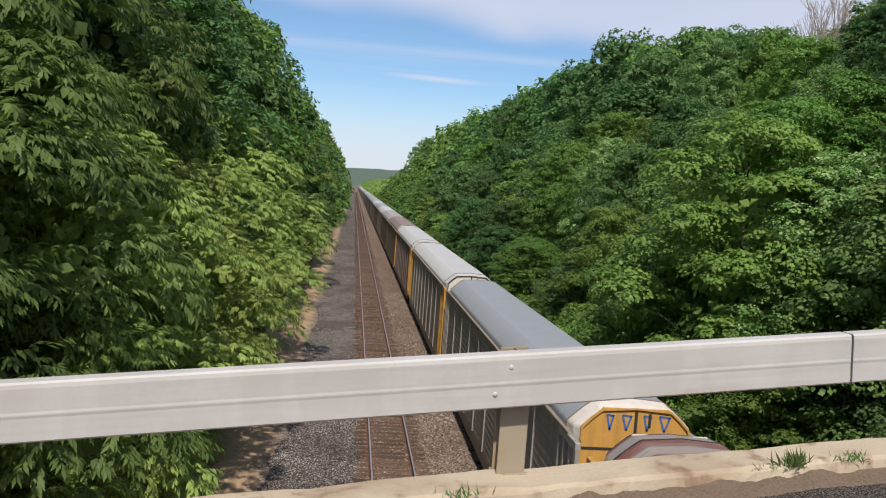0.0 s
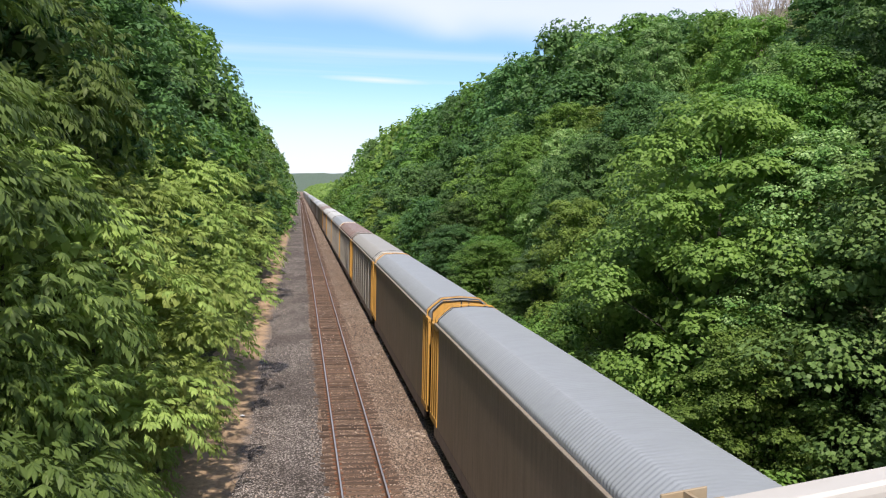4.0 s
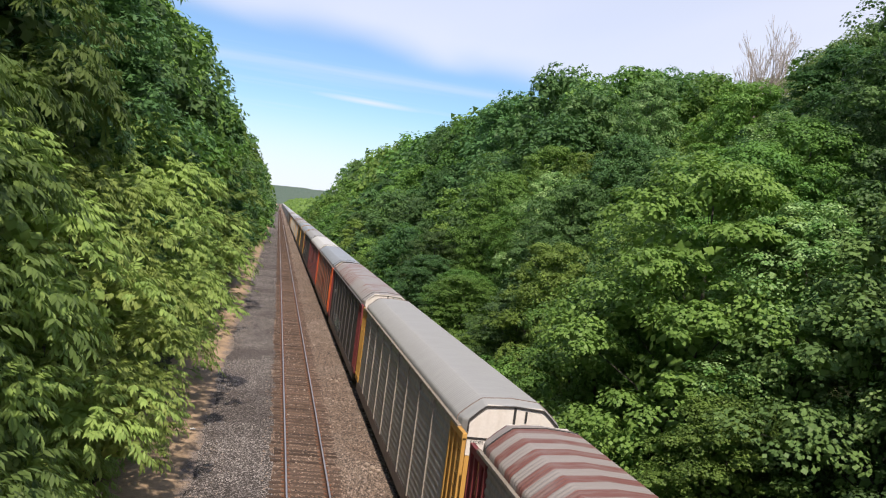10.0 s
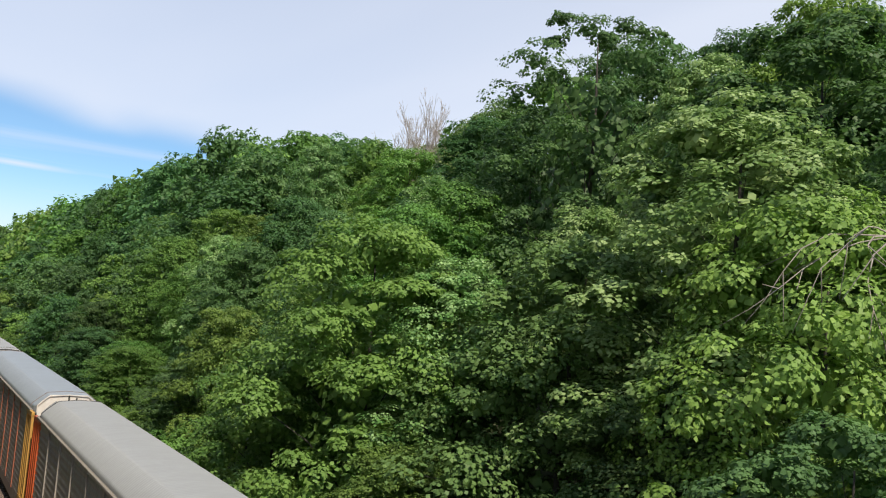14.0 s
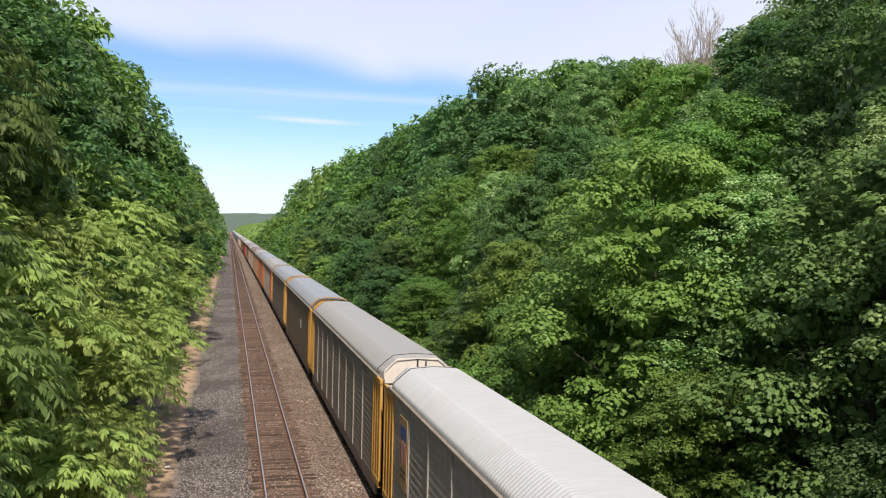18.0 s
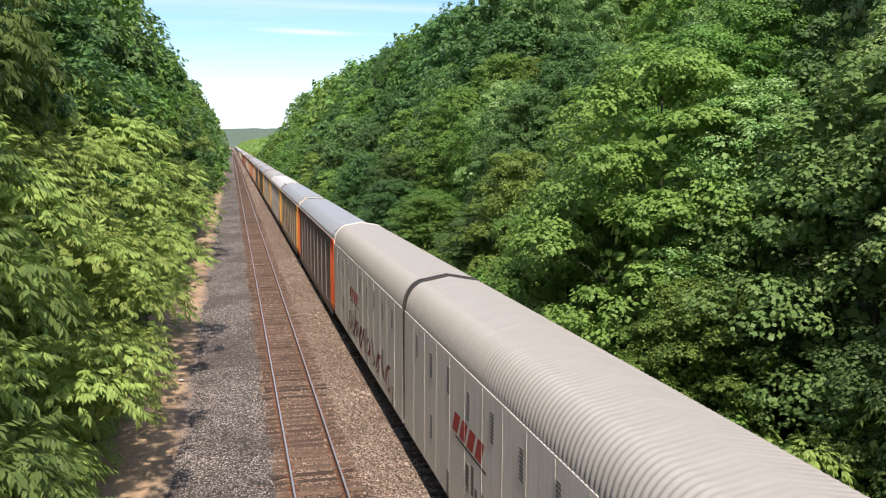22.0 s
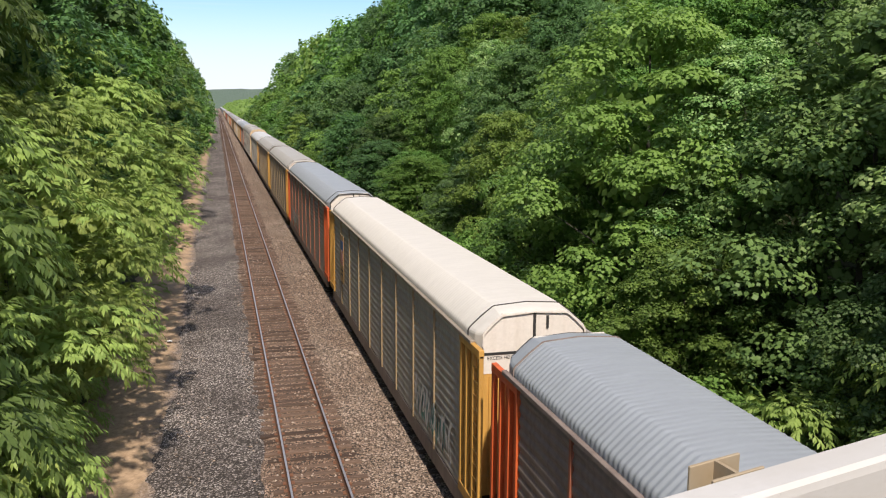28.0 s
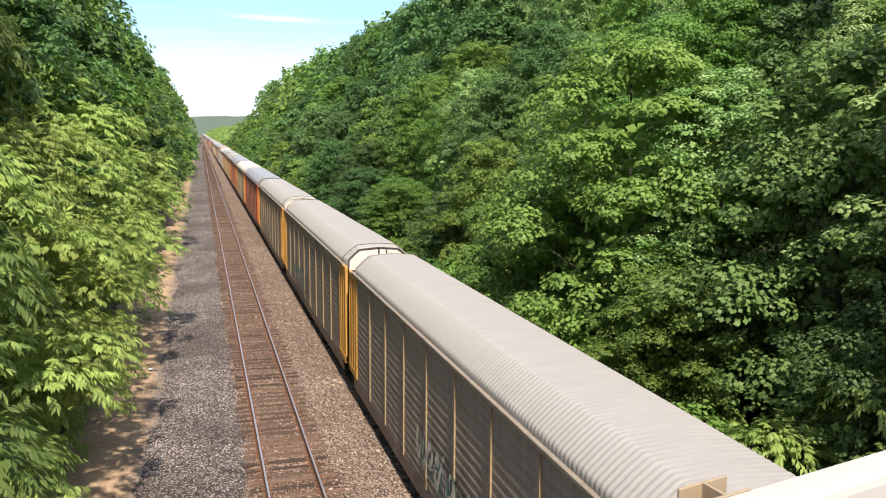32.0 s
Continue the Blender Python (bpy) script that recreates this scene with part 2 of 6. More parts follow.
LEAF = [
    leaf_material("leaf_maple", (0.062, 0.128, 0.034), (0.206, 0.345, 0.077), (0.175, 0.38, 0.038)),
    leaf_material("leaf_oak", (0.050, 0.104, 0.042), (0.134, 0.238, 0.078), (0.12, 0.29, 0.045)),
    leaf_material("leaf_light", (0.092, 0.172, 0.042), (0.252, 0.395, 0.092), (0.22, 0.43, 0.046)),
    leaf_material("leaf_pale", (0.118, 0.215, 0.058), (0.42, 0.55, 0.24), (0.22, 0.38, 0.08), 0.35, 3.2, 0.47),
    leaf_material("leaf_olive", (0.064, 0.116, 0.038), (0.160, 0.245, 0.072), (0.15, 0.25, 0.045)),
]
LEAF_NUT = leaf_material("leaf_walnut", (0.130, 0.205, 0.054), (0.350, 0.460, 0.130), (0.32, 0.47, 0.075), 0.42)
# darker copy of the walnut leaf: the bank's shade is put into its colour
LEAF_NUT_SHADE = leaf_material("leaf_walnut_shaded", (0.066, 0.118, 0.034), (0.175, 0.260, 0.075), (0.22, 0.36, 0.06), 0.38)


def bark_material():
    M = Mat("bark", 0.9)
    v = M.coords((6, 6, 1.2))
    n1, n2 = M.noise(1.5, 6, vec=v), M.noise(0.6, 2)
    M.color(M.mix(n2, M.ramp(n1, [(0.3, (0.028, 0.023, 0.019)), (0.7, (0.085, 0.072, 0.06))]), (0.055, 0.052, 0.045)))
    M.bump(n1, 0.8, 0.03)
    return M.m


BARK = bark_material()


def dead_wood():
    M = Mat("dead_wood", 0.85)
    M.color(M.ramp(M.noise(3, 4), [(0.3, (0.20, 0.17, 0.14)), (0.7, (0.36, 0.32, 0.28))]))
    return M.m


DEAD = dead_wood()


def ground_material():
    M = Mat("forest_floor", 0.95)
    n1, n2 = M.noise(0.5, 6), M.noise(9, 5)
    c = M.mix(n1, M.ramp(n2, [(0.3, (0.05, 0.04, 0.028)), (0.7, (0.13, 0.10, 0.07))]), (0.06, 0.085, 0.03))
    M.color(c).bump(n2, 0.6, 0.05)
    return M.m


def dirt_material():
    """Tan earth, strewn with dark cinders towards the path beside it."""
    M = Mat("bare_dirt", 0.95)
    n1, n2, n3 = M.noise(0.35, 4), M.noise(7, 6), M.voronoi(22, out="Distance")
    c = M.ramp(n2, [(0.25, (0.26, 0.180, 0.112)), (0.75, (0.48, 0.345, 0.228))])
    c = M.mix(M.ramp(n1, [(0.50, (0, 0, 0)), (0.68, (0.5, 0.5, 0.5))]), c, (0.16, 0.115, 0.075))
    sx = M.nt.nodes.new("ShaderNodeSeparateXYZ")
    M.link(M.tc.outputs["Object"], sx.inputs[0])
    edge = M.math("ADD", sx.outputs["X"], M.math("MULTIPLY", M.math("SUBTRACT", M.noise(1.1, 6, 0.7), 0.5), 1.8))
    w = M.n("ShaderNodeMapRange")
    w.inputs["From Min"].default_value, w.inputs["From Max"].default_value = -4.75, -4.25
    M.link(edge, w.inputs["Value"])
    cell = M.n("ShaderNodeRGBToBW")
    M.link(M.voronoi(21), cell.inputs[0])
    c = M.mix(w.outputs[0], c, M.ramp(cell.outputs[0], [(0.12, (0.05, 0.042, 0.038)), (0.5, (0.15, 0.122, 0.105)), (0.9, (0.30, 0.25, 0.22))]))
    M.color(c).bump(n2, 0.5, 0.04).bump(n3, 0.3, 0.01)
    return M.m


def stones(name, dark, mid, light, size=20.0, patch=None, bed=False):
    """Crushed stone: cells of differing grey with deep joints, and soft dirty patches."""
    M = Mat(name, 0.92)
    vec = M.tc.outputs["Object"]
    cell = M.voronoi(size, vec)
    bw = M.n("ShaderNodeRGBToBW")
    M.link(cell, bw.inputs[0])
    big = M.noise(0.16, 5, 0.62)
    mid_n = M.noise(2.2, 4)
    c = M.ramp(bw.outputs[0], [(0.12, dark), (0.5, mid), (0.9, light)])
    if patch:
        c = M.mix(M.ramp(big, [(0.42, (0, 0, 0)), (0.56, (1, 1, 1))]), c, patch, "MULTIPLY")
    if bed:     # rust and oil ground into the stones between the rails
        sx = M.nt.nodes.new("ShaderNodeSeparateXYZ")
        M.link(vec, sx.inputs[0])
        off = M.math("ABSOLUTE", M.math("ADD", sx.outputs["X"], M.math("MULTIPLY", M.math("SUBTRACT", M.noise(1.6, 4), 0.5), 0.5)))
        w = M.n("ShaderNodeMapRange")
        w.interpolation_type = "SMOOTHSTEP"
        w.inputs["From Min"].default_value, w.inputs["From Max"].default_value = 1.55, 0.95
        M.link(off, w.inputs["Value"])
        c = M.mix(w.outputs[0], c, (0.84, 0.75, 0.69), "MULTIPLY")
    c = M.mix(0.45, c, M.ramp(mid_n, [(0.3, (0.6, 0.6, 0.6)), (0.7, (1.25, 1.25, 1.25))]), "MULTIPLY")
    d = M.voronoi(size, vec, "Distance")
    c = M.mix(M.ramp(d, [(0.35, (0, 0, 0)), (0.75, (1, 1, 1))]), c, (0.03, 0.026, 0.022))
    M.color(c)
    M.bump(M.math("SUBTRACT", 1.0, d), 1.0, 0.04)
    return M.m


GROUND = ground_material()
DIRT = dirt_material()
BALLAST = stones("ballast_brown", (0.12, 0.084, 0.062), (0.355, 0.262, 0.200), (0.62, 0.50, 0.415), 19, (0.78, 0.72, 0.68), True)
CINDER = stones("cinder_grey", (0.040, 0.034, 0.032), (0.175, 0.150, 0.138), (0.66, 0.60, 0.56), 18, (0.58, 0.56, 0.56))


def tie_material():
    M = Mat("tie_wood", 0.9)
    v = M.coords((1.2, 14, 10))
    n = M.noise(2.0, 6, 0.65, v)
    r = M.rand()
    isl = M.island()
    c = M.ramp(n, [(0.25, (0.036, 0.024, 0.018)), (0.55, (0.092, 0.064, 0.050)), (0.8, (0.185, 0.142, 0.116))])
    q = M.math("FRACT", M.math("ADD", M.math("MULTIPLY", r, 3.7), isl))
    c = M.mix(1.0, c, M.ramp(q, [(0.0, (0.62, 0.58, 0.55)), (0.35, (1.0, 0.95, 0.91)), (0.75, (1.35, 1.28, 1.2)), (1.0, (1.7, 1.6, 1.48))]), "MULTIPLY")
    M.color(c).bump(n, 0.7, 0.012)
    return M.m


TIE = tie_material()


def rust_steel(name, a, b, rough=0.7, metal=0.3):
    M = Mat(name, rough, metal)
    n = M.noise(12, 5)
    M.color(M.ramp(n, [(0.3, a), (0.7, b)])).bump(n, 0.15, 0.004)
    return M.m


RAIL_SIDE = rust_steel("rail_rust", (0.07, 0.034, 0.022), (0.15, 0.078, 0.048))
RAIL_TOP = rust_steel("rail_polished", (0.42, 0.39, 0.36), (0.62, 0.58, 0.54), 0.36, 0.9)
PLATE = rust_steel("tie_plate_rust", (0.13, 0.055, 0.03), (0.26, 0.12, 0.065))
STEEL_DARK = rust_steel("running_gear", (0.025, 0.02, 0.017), (0.075, 0.055, 0.045), 0.8, 0.2)
WHEEL = rust_steel("wheel_steel", (0.05, 0.04, 0.035), (0.14, 0.12, 0.11), 0.5, 0.7)


def galvanised():
    M = Mat("galvanised_beam", 0.5, 0.12)
    n1, n2 = M.noise(1.6, 5), M.noise(30, 3)
    v = M.coords((0.8, 6, 18))
    st = M.noise(1.4, 4, vec=v)
    vp = M.noise(1.0, 3, 0.5, M.coords((3.2, 1, 0.6)))
    c = M.mix(n2, (0.43, 0.422, 0.408), (0.50, 0.492, 0.476))
    c = M.mix(M.ramp(st, [(0.45, (0, 0, 0)), (0.75, (0.7, 0.7, 0.7))]), c, (0.40, 0.375, 0.335))
    c = M.mix(M.ramp(n1, [(0.35, (0.5, 0.5, 0.5)), (0.6, (0, 0, 0))]), c, (0.57, 0.56, 0.54))
    c = M.mix(M.ramp(vp, [(0.46, (0, 0, 0)), (0.54, (0.5, 0.5, 0.5))]), c, (0.44, 0.425, 0.395))
    c = M.mix(M.ramp(M.noise(55, 3, 0.6), [(0.69, (0, 0, 0)), (0.75, (0.35, 0.35, 0.35))]), c, (0.20, 0.19, 0.18))
    M.color(c).rough(n1, 0.45, 0.66).bump(n1, 0.06, 0.02)
    return M.m


GALV = galvanised()


def post_steel():
    M = Mat("weathered_post", 0.7, 0.1)
    n1, n2 = M.noise(4, 5), M.noise(40, 3)
    M.color(M.mix(M.ramp(n1, [(0.4, (0, 0, 0)), (0.7, (1, 1, 1))]), (0.31, 0.268, 0.200), M.mix(n2, (0.26, 0.195, 0.115), (0.34, 0.258, 0.165)))).bump(n2, 0.1, 0.004)
    return M.m


POST = post_steel()


def concrete(name, base, dark):
    M = Mat(name, 0.93)
    n1, n2, n3 = M.noise(1.3, 6), M.noise(40, 4), M.noise(5, 5)
    c = M.mix(n2, tuple(v * 0.85 for v in base), tuple(min(1, v * 1.1) for v in base))
    c = M.mix(M.ramp(n1, [(0.46, (0, 0, 0)), (0.66, (1, 1, 1))]), c, dark)
    c = M.mix(M.ramp(n3, [(0.58, (0, 0, 0)), (0.7, (0.8, 0.8, 0.8))]), c, (0.20, 0.13, 0.08))
    M.color(c).bump(n2, 0.35, 0.01).bump(n3, 0.5, 0.03)
    return M.m


KERB = concrete("kerb_concrete", (0.46, 0.39, 0.29), (0.32, 0.25, 0.175))
ROAD = stones("worn_asphalt", (0.09, 0.075, 0.065), (0.20, 0.17, 0.15), (0.33, 0.29, 0.25), 90)


# ---------------------------------------------------------------- mesh helpers
def mesh_obj(name, verts, faces, mat, parent=None, smooth=False, label=""):
    me = bpy.data.meshes.new(name)
    me.from_pydata([tuple(v) for v in verts], [], faces)
    if smooth:
        me.polygons.foreach_set("use_smooth", [True] * len(me.polygons))
    me.materials.append(mat)
    me.update()
    ob = new(name, me)
    if parent is not None:
        ob.parent = parent
    if label:
        ob["label"] = label
    return ob


def part(name, bm, mat, parent, label=""):
    me = bpy.data.meshes.new(name)
    bm.to_mesh(me)
    bm.free()
    me.materials.append(mat)
    ob = new(name, me)
    ob.parent = parent
    if label:
        ob["label"] = label
    return ob


def box(bm, x0, x1, y0, y1, z0, z1, bev=0.0):
    r = bmesh.ops.create_cube(bm, size=1.0)
    vs = r["verts"]
    for v in vs:
        v.co = Vector((x0 + (v.co.x + 0.5) * (x1 - x0), y0 + (v.co.y + 0.5) * (y1 - y0), z0 + (v.co.z + 0.5) * (z1 - z0)))
    if bev:
        es = list({e for v in vs for e in v.link_edges})
        bmesh.ops.bevel(bm, geom=es, offset=bev, segments=1, affect="EDGES")
    return vs


def extrude_profile(name, prof, ys, mat, parent=None, closed=True, caps=True, smooth=False, offs=None):
    """A profile of (x, z) carried along y through the stations ys; offs gives an x, z shift at each."""
    V, F = [], []
    n = len(prof)
    for j, y in enumerate(ys):
        ox, oz = offs[j] if offs else (0, 0)
        for x, z in prof:
            V.append((x + ox, y, z + oz))
    m = n if closed else n - 1
    for j in range(len(ys) - 1):
        for i in range(m):
            a, b = j * n + i, j * n + (i + 1) % n
            F.append((a, b, b + n, a + n))
    if closed and caps:
        F.append(tuple(range(n)))
        F.append(tuple(reversed(range((len(ys) - 1) * n, len(ys) * n))))
    return mesh_obj(name, V, F, mat, parent, smooth)


# ---------------------------------------------------------------- ground
def smooth(a, b, v):
    t = min(1.0, max(0.0, (v - a) / (b - a)))
    return t * t * (3 - 2 * t)


def hill(x, y):
    """Height of the ground: a railway cutting between wooded slopes, the wooded ridge rising on the +x side."""
    far = 1 - smooth(150, 700, y) * 0.75
    right = 9.0 * smooth(9.5, 30, x) + 9.0 * smooth(30, 75, x) * far
    left = 7.5 * smooth(8.0, 20.0, -x)
    base = -0.62
    und = 0.5 * noise.noise((x * 0.11, y * 0.11, 0.3)) * smooth(8.5, 14, abs(x - 1.2))
    return base + right * (0.25 + 0.75 * far) + left * far + und


def make_ground():
    xs = [-2500, -1200, -600, -300, -160, -90, -60, -45, -34, -27, -22, -18, -15, -12.5, -10.5, -9, -8, -7.2, 9, 10, 11.5, 13.5, 16, 19, 22, 25, 28, 32, 37, 43, 50, 60, 75, 100, 160, 300, 600, 1200, 2500]
    ys = [-2500, -900, -600, -400, -200, -100, -60, -40, -25, -15] + [-8 + 4 * i for i in range(50)] + [200 + 14 * i for i in range(20)] + [500, 560, 640, 740, 860, 1000, 1200, 1500, 1900, 2400, 3000, 3800, 4800]
    V, F = [], []
    for y in ys:
        for x in xs:
            V.append((x, y, hill(x, y)))
    n = len(xs)
    for j in range(len(ys) - 1):
        for i in range(n - 1):
            F.append((j * n + i, j * n + i + 1, (j + 1) * n + i + 1, (j + 1) * n + i))
    g = mesh_obj("ground", V, F, GROUND, smooth=True)
    tagged(g, "dark leaf-covered forest floor of a railway cutting", "ground", kind="structure")


make_ground()


def strip(name, mat, edges, ys, label, cat, amp=0.03):
    """A long lane of ground: edges gives (x, z) across; the outer edges wander a little."""
    V, F = [], []
    n = len(edges)
    for y in ys:
        for i, (x, z) in enumerate(edges):
            w = 0.55 if i in (0, n - 1) else 0.15
            V.append((x + w * (noise.noise((x, y * 0.23, 1.7)) + 0.7 * noise.noise((x, y * 1.1, 4.2))), y, z + (amp * noise.noise((x * 1.3, y * 0.8, 5.0)) if 0 < i < n - 1 else 0)))
    for j in range(len(ys) - 1):
        for i in range(n - 1):
            F.append((j * n + i, j * n + i + 1, (j + 1) * n + i + 1, (j + 1) * n + i))
    return tagged(mesh_obj(name, V, F, mat, smooth=True), label, cat, kind="structure")


YS = [-860 + 20 * i for i in range(41)] + [-40 + 0.8 * i for i in range(200)] + [120 + 4 * i for i in range(70)] + [400 + 40 * i for i in range(60)] + [2800, 3400, 4200, 4900]
strip("dirt_strip", DIRT, [(-7.6, -0.66), (-7.0, -0.56), (-6.0, -0.50), (-5.0, -0.48), (-4.2, -0.46), (-3.6, -0.48)], YS, "bare tan dirt strip along the foot of the bushes", "dirt path", 0.05)
strip("cinder_path", CINDER, [(-4.35, -0.49), (-4.0, -0.41), (-3.4, -0.34), (-2.8, -0.27), (-2.2, -0.235), (-1.75, -0.213), (-1.40, -0.200), (-1.05, -0.29)], YS, "dark grey cinder and gravel path beside the track", "gravel path", 0.04)
strip("ballast", BALLAST, [(-1.75, -0.36), (-1.5, -0.28), (-1.3, -0.235), (-1.05, -0.208), (-0.7, -0.205), (0, -0.21), (0.7, -0.205), (1.4, -0.20), (2.0, -0.21), (2.6, -0.21), (3.2, -0.21), (4.5, -0.21), (5.9, -0.20), (6.5, -0.28), (7.6, -0.62), (9.3, -0.70)], YS, "brownish crushed stone ballast under both tracks", "ballast", 0.035)


# ---------------------------------------------------------------- tracks
RAIL_PROF = [(-0.075, -0.172), (-0.075, -0.160), (-0.018, -0.140), (-0.009, -0.125), (-0.009, -0.045), (-0.036, -0.036), (-0.037, -0.008), (-0.030, 0.0), (0.030, 0.0), (0.037, -0.008), (0.036, -0.036), (0.009, -0.045), (0.009, -0.125), (0.018, -0.140), (0.075, -0.160), (0.075, -0.172)]
TRACK2 = 4.58


def make_tracks():
    ys = [-860, -400, -60, 0, 60, 120, 240, 480, 1000, 2000, 3500, 4900]
    tie_bm = bmesh.new()
    box(tie_bm, -1.3, 1.3, -0.115, 0.115, -0.36, -0.172, 0.012)
    tie_me = bpy.data.meshes.new("tie")
    tie_bm.to_mesh(tie_me)
    tie_bm.free()
    tie_me.materials.append(TIE)
    for cx, name in ((0.0, "railway_track"), (TRACK2, "train_track")):
        tr = tagged(new(name), "steel rails on weathered wooden ties in stone ballast", "railway track", kind="structure")
        tr.location = (cx, 0, 0)
        for sx in (-0.755, 0.755):
            r = extrude_profile("rail", [(x + sx, z) for x, z in RAIL_PROF], ys, RAIL_SIDE, tr)
            extrude_profile("rail_head", [(sx - 0.029, 0.0005), (sx - 0.029, 0.003), (sx + 0.029, 0.003), (sx + 0.029, 0.0005)], ys, RAIL_TOP, r)
        rng = random.Random(3 if cx == 0 else 4)
        y, k = 14.0 if cx == 0 else 8.0, 0
        V, F, PV, PF = [], [], [], []
        while y < 900:
            dy, rz, dx, dz = rng.uniform(-0.06, 0.06), rng.uniform(-0.035, 0.035), rng.uniform(-0.16, 0.16), rng.uniform(-0.026, 0.010)
            if cx == 0 and k < 300:
                t = new("tie", tie_me)
                t.parent = tr
                t.location, t.rotation_euler = (dx, y + dy, dz), (0, 0, rz)
            else:
                b = len(V)
                for sx in (-1.3, 1.3):
                    for sy in (-0.115, 0.115):
                        for sz in (-0.36, -0.172):
                            V.append((sx + dx, y + dy + sy + sx * rz, sz + dz))
                F += [tuple(b + i for i in q) for q in ((0, 1, 3, 2), (4, 6, 7, 5), (0, 4, 5, 1), (2, 3, 7, 6), (1, 5, 7, 3))]
            if y < 110 and cx == 0:
                for sx in (-0.755, 0.755):
                    b = len(PV)
                    for ax in (-0.16, 0.16):
                        for ay in (-0.09, 0.09):
                            for az in (-0.174, -0.158):
                                PV.append((sx + ax, y + dy + ay, az))
                    PF += [tuple(b + i for i in q) for q in ((0, 1, 3, 2), (4, 6, 7, 5), (0, 4, 5, 1), (2, 3, 7, 6), (1, 5, 7, 3))]
            y += 0.52 if y < 200 else 0.55
            k += 1
        o = mesh_obj("far_ties" if cx == 0 else "ties", V, F, TIE, tr)
        o["kind"] = "stuff"
        if PV:
            mesh_obj("tie_plates", PV, PF, PLATE, tr)["kind"] = "stuff"


make_tracks()


def loose_stones():
    rng = random.Random(11)
    V, F = [], []
    for _ in range(5200):
        y = 16 + 60 * rng.random() ** 1.6
        x = rng.choice((rng.uniform(1.35, 3.3), rng.uniform(-4.0, -1.4), rng.uniform(1.3, 3.0), rng.uniform(-1.2, 1.2)))
        s = rng.uniform(0.02, 0.05) * (1.5 if rng.random() < 0.06 else 1)
        z = -0.2 if x > -1.7 else -0.30 - max(0, (-x - 2.8)) * 0.1
        b = len(V)
        for dx, dy, dz in ((1, 0, 0), (-1, 0, 0), (0, 1, 0), (0, -1, 0), (0, 0, 0.9), (0, 0, -0.6)):
            q = rng.uniform(0.7, 1.2) * s
            V.append((x + dx * q + rng.uniform(-.3, .3) * s, y + dy * q, z + 0.01 + dz * q))
        for a, c in ((0, 2), (2, 1), (1, 3), (3, 0)):
            F += [(b + a, b + c, b + 4), (b + c, b + a, b + 5)]
    M = Mat("loose_stone", 0.9)
    i = M.island()
    M.color(M.ramp(i, [(0.0, (0.06, 0.048, 0.04)), (0.5, (0.25, 0.19, 0.15)), (1.0, (0.46, 0.38, 0.32))]))
    tagged(mesh_obj("loose_stones", V, F, M.m), "scattered brown and grey ballast stones between the tracks", "stones", kind="stuff")
    # paler lumps of rock close to the passing train, and a scrap of litter on the dirt
    pale = Mat("pale_rock", 0.9)
    pale.color(pale.ramp(pale.noise(8), [(0.3, (0.27, 0.21, 0.165)), (0.7, (0.42, 0.345, 0.28))]))
    for x, y, s in ((2.55, 34.7, 0.09), (2.75, 34.2, 0.12), (2.95, 33.9, 0.10), (2.62, 33.6, 0.08), (2.2, 34.9, 0.07), (2.4, 50.8, 0.10), (2.6, 51.6, 0.10)):
        bm = bmesh.new()
        bmesh.ops.create_icosphere(bm, subdivisions=2, radius=s)
        for v in bm.verts:
            v.co = v.co * (1 + 0.35 * noise.noise(v.co * 9 + Vector((x, y, 0))))
            v.co.z *= 0.6
        me = bpy.data.meshes.new("rock")
        bm.to_mesh(me)
        bm.free()
        me.materials.append(pale.m)
        o = new("rock", me)
        o.location = (x, y, -0.2 + s * 0.35)
        tagged(o, "pale lump of rock lying on the brown ballast", "rock", group="pale rocks by the train track")
    lit = Mat("litter_white", 0.6)
    lit.color(lit.ramp(lit.noise(14), [(0.4, (0.6, 0.58, 0.55)), (0.7, (0.8, 0.79, 0.77))]))
    bm = bmesh.new()
    bmesh.ops.create_grid(bm, x_segments=4, y_segments=4, size=0.11)
    for v in bm.verts:
        v.co.z = 0.05 + 0.05 * noise.noise(v.co * 14)
    bmesh.ops.solidify(bm, geom=bm.faces[:], thickness=0.006)
    me = bpy.data.meshes.new("paper_scrap")
    bm.to_mesh(me)
    bm.free()
    me.materials.append(lit.m)
    o = new("paper_scrap", me)
    o.location = (-4.72, 38.8, -0.47)
    tagged(o, "crumpled white scrap of paper on the dirt", "litter")


loose_stones()


# ---------------------------------------------------------------- bridge with its guard rail
BRIDGE = Matrix.Translation((-1.2, 1.663, 8.35)) @ Matrix.Rotation(radians(7.10), 4, "Z") @ Matrix.Rotation(-radians(4.84), 4, "Y")
DECK = Matrix.Translation((-1.2, 1.605, 8.475)) @ Matrix.Rotation(radians(6.88), 4, "Z") @ Matrix.Rotation(-radians(4.89), 4, "Y")


def soil_material():
    M = Mat("kerb_soil", 0.97)
    n1, n2 = M.noise(5, 5), M.noise(60, 4)
    M.color(M.mix(n1, M.ramp(n2, [(0.3, (0.07, 0.048, 0.033)), (0.7, (0.20, 0.15, 0.11))]), (0.14, 0.105, 0.075))).bump(n2, 0.8, 0.01)
    return M.m


DIRT_SOIL = soil_material()


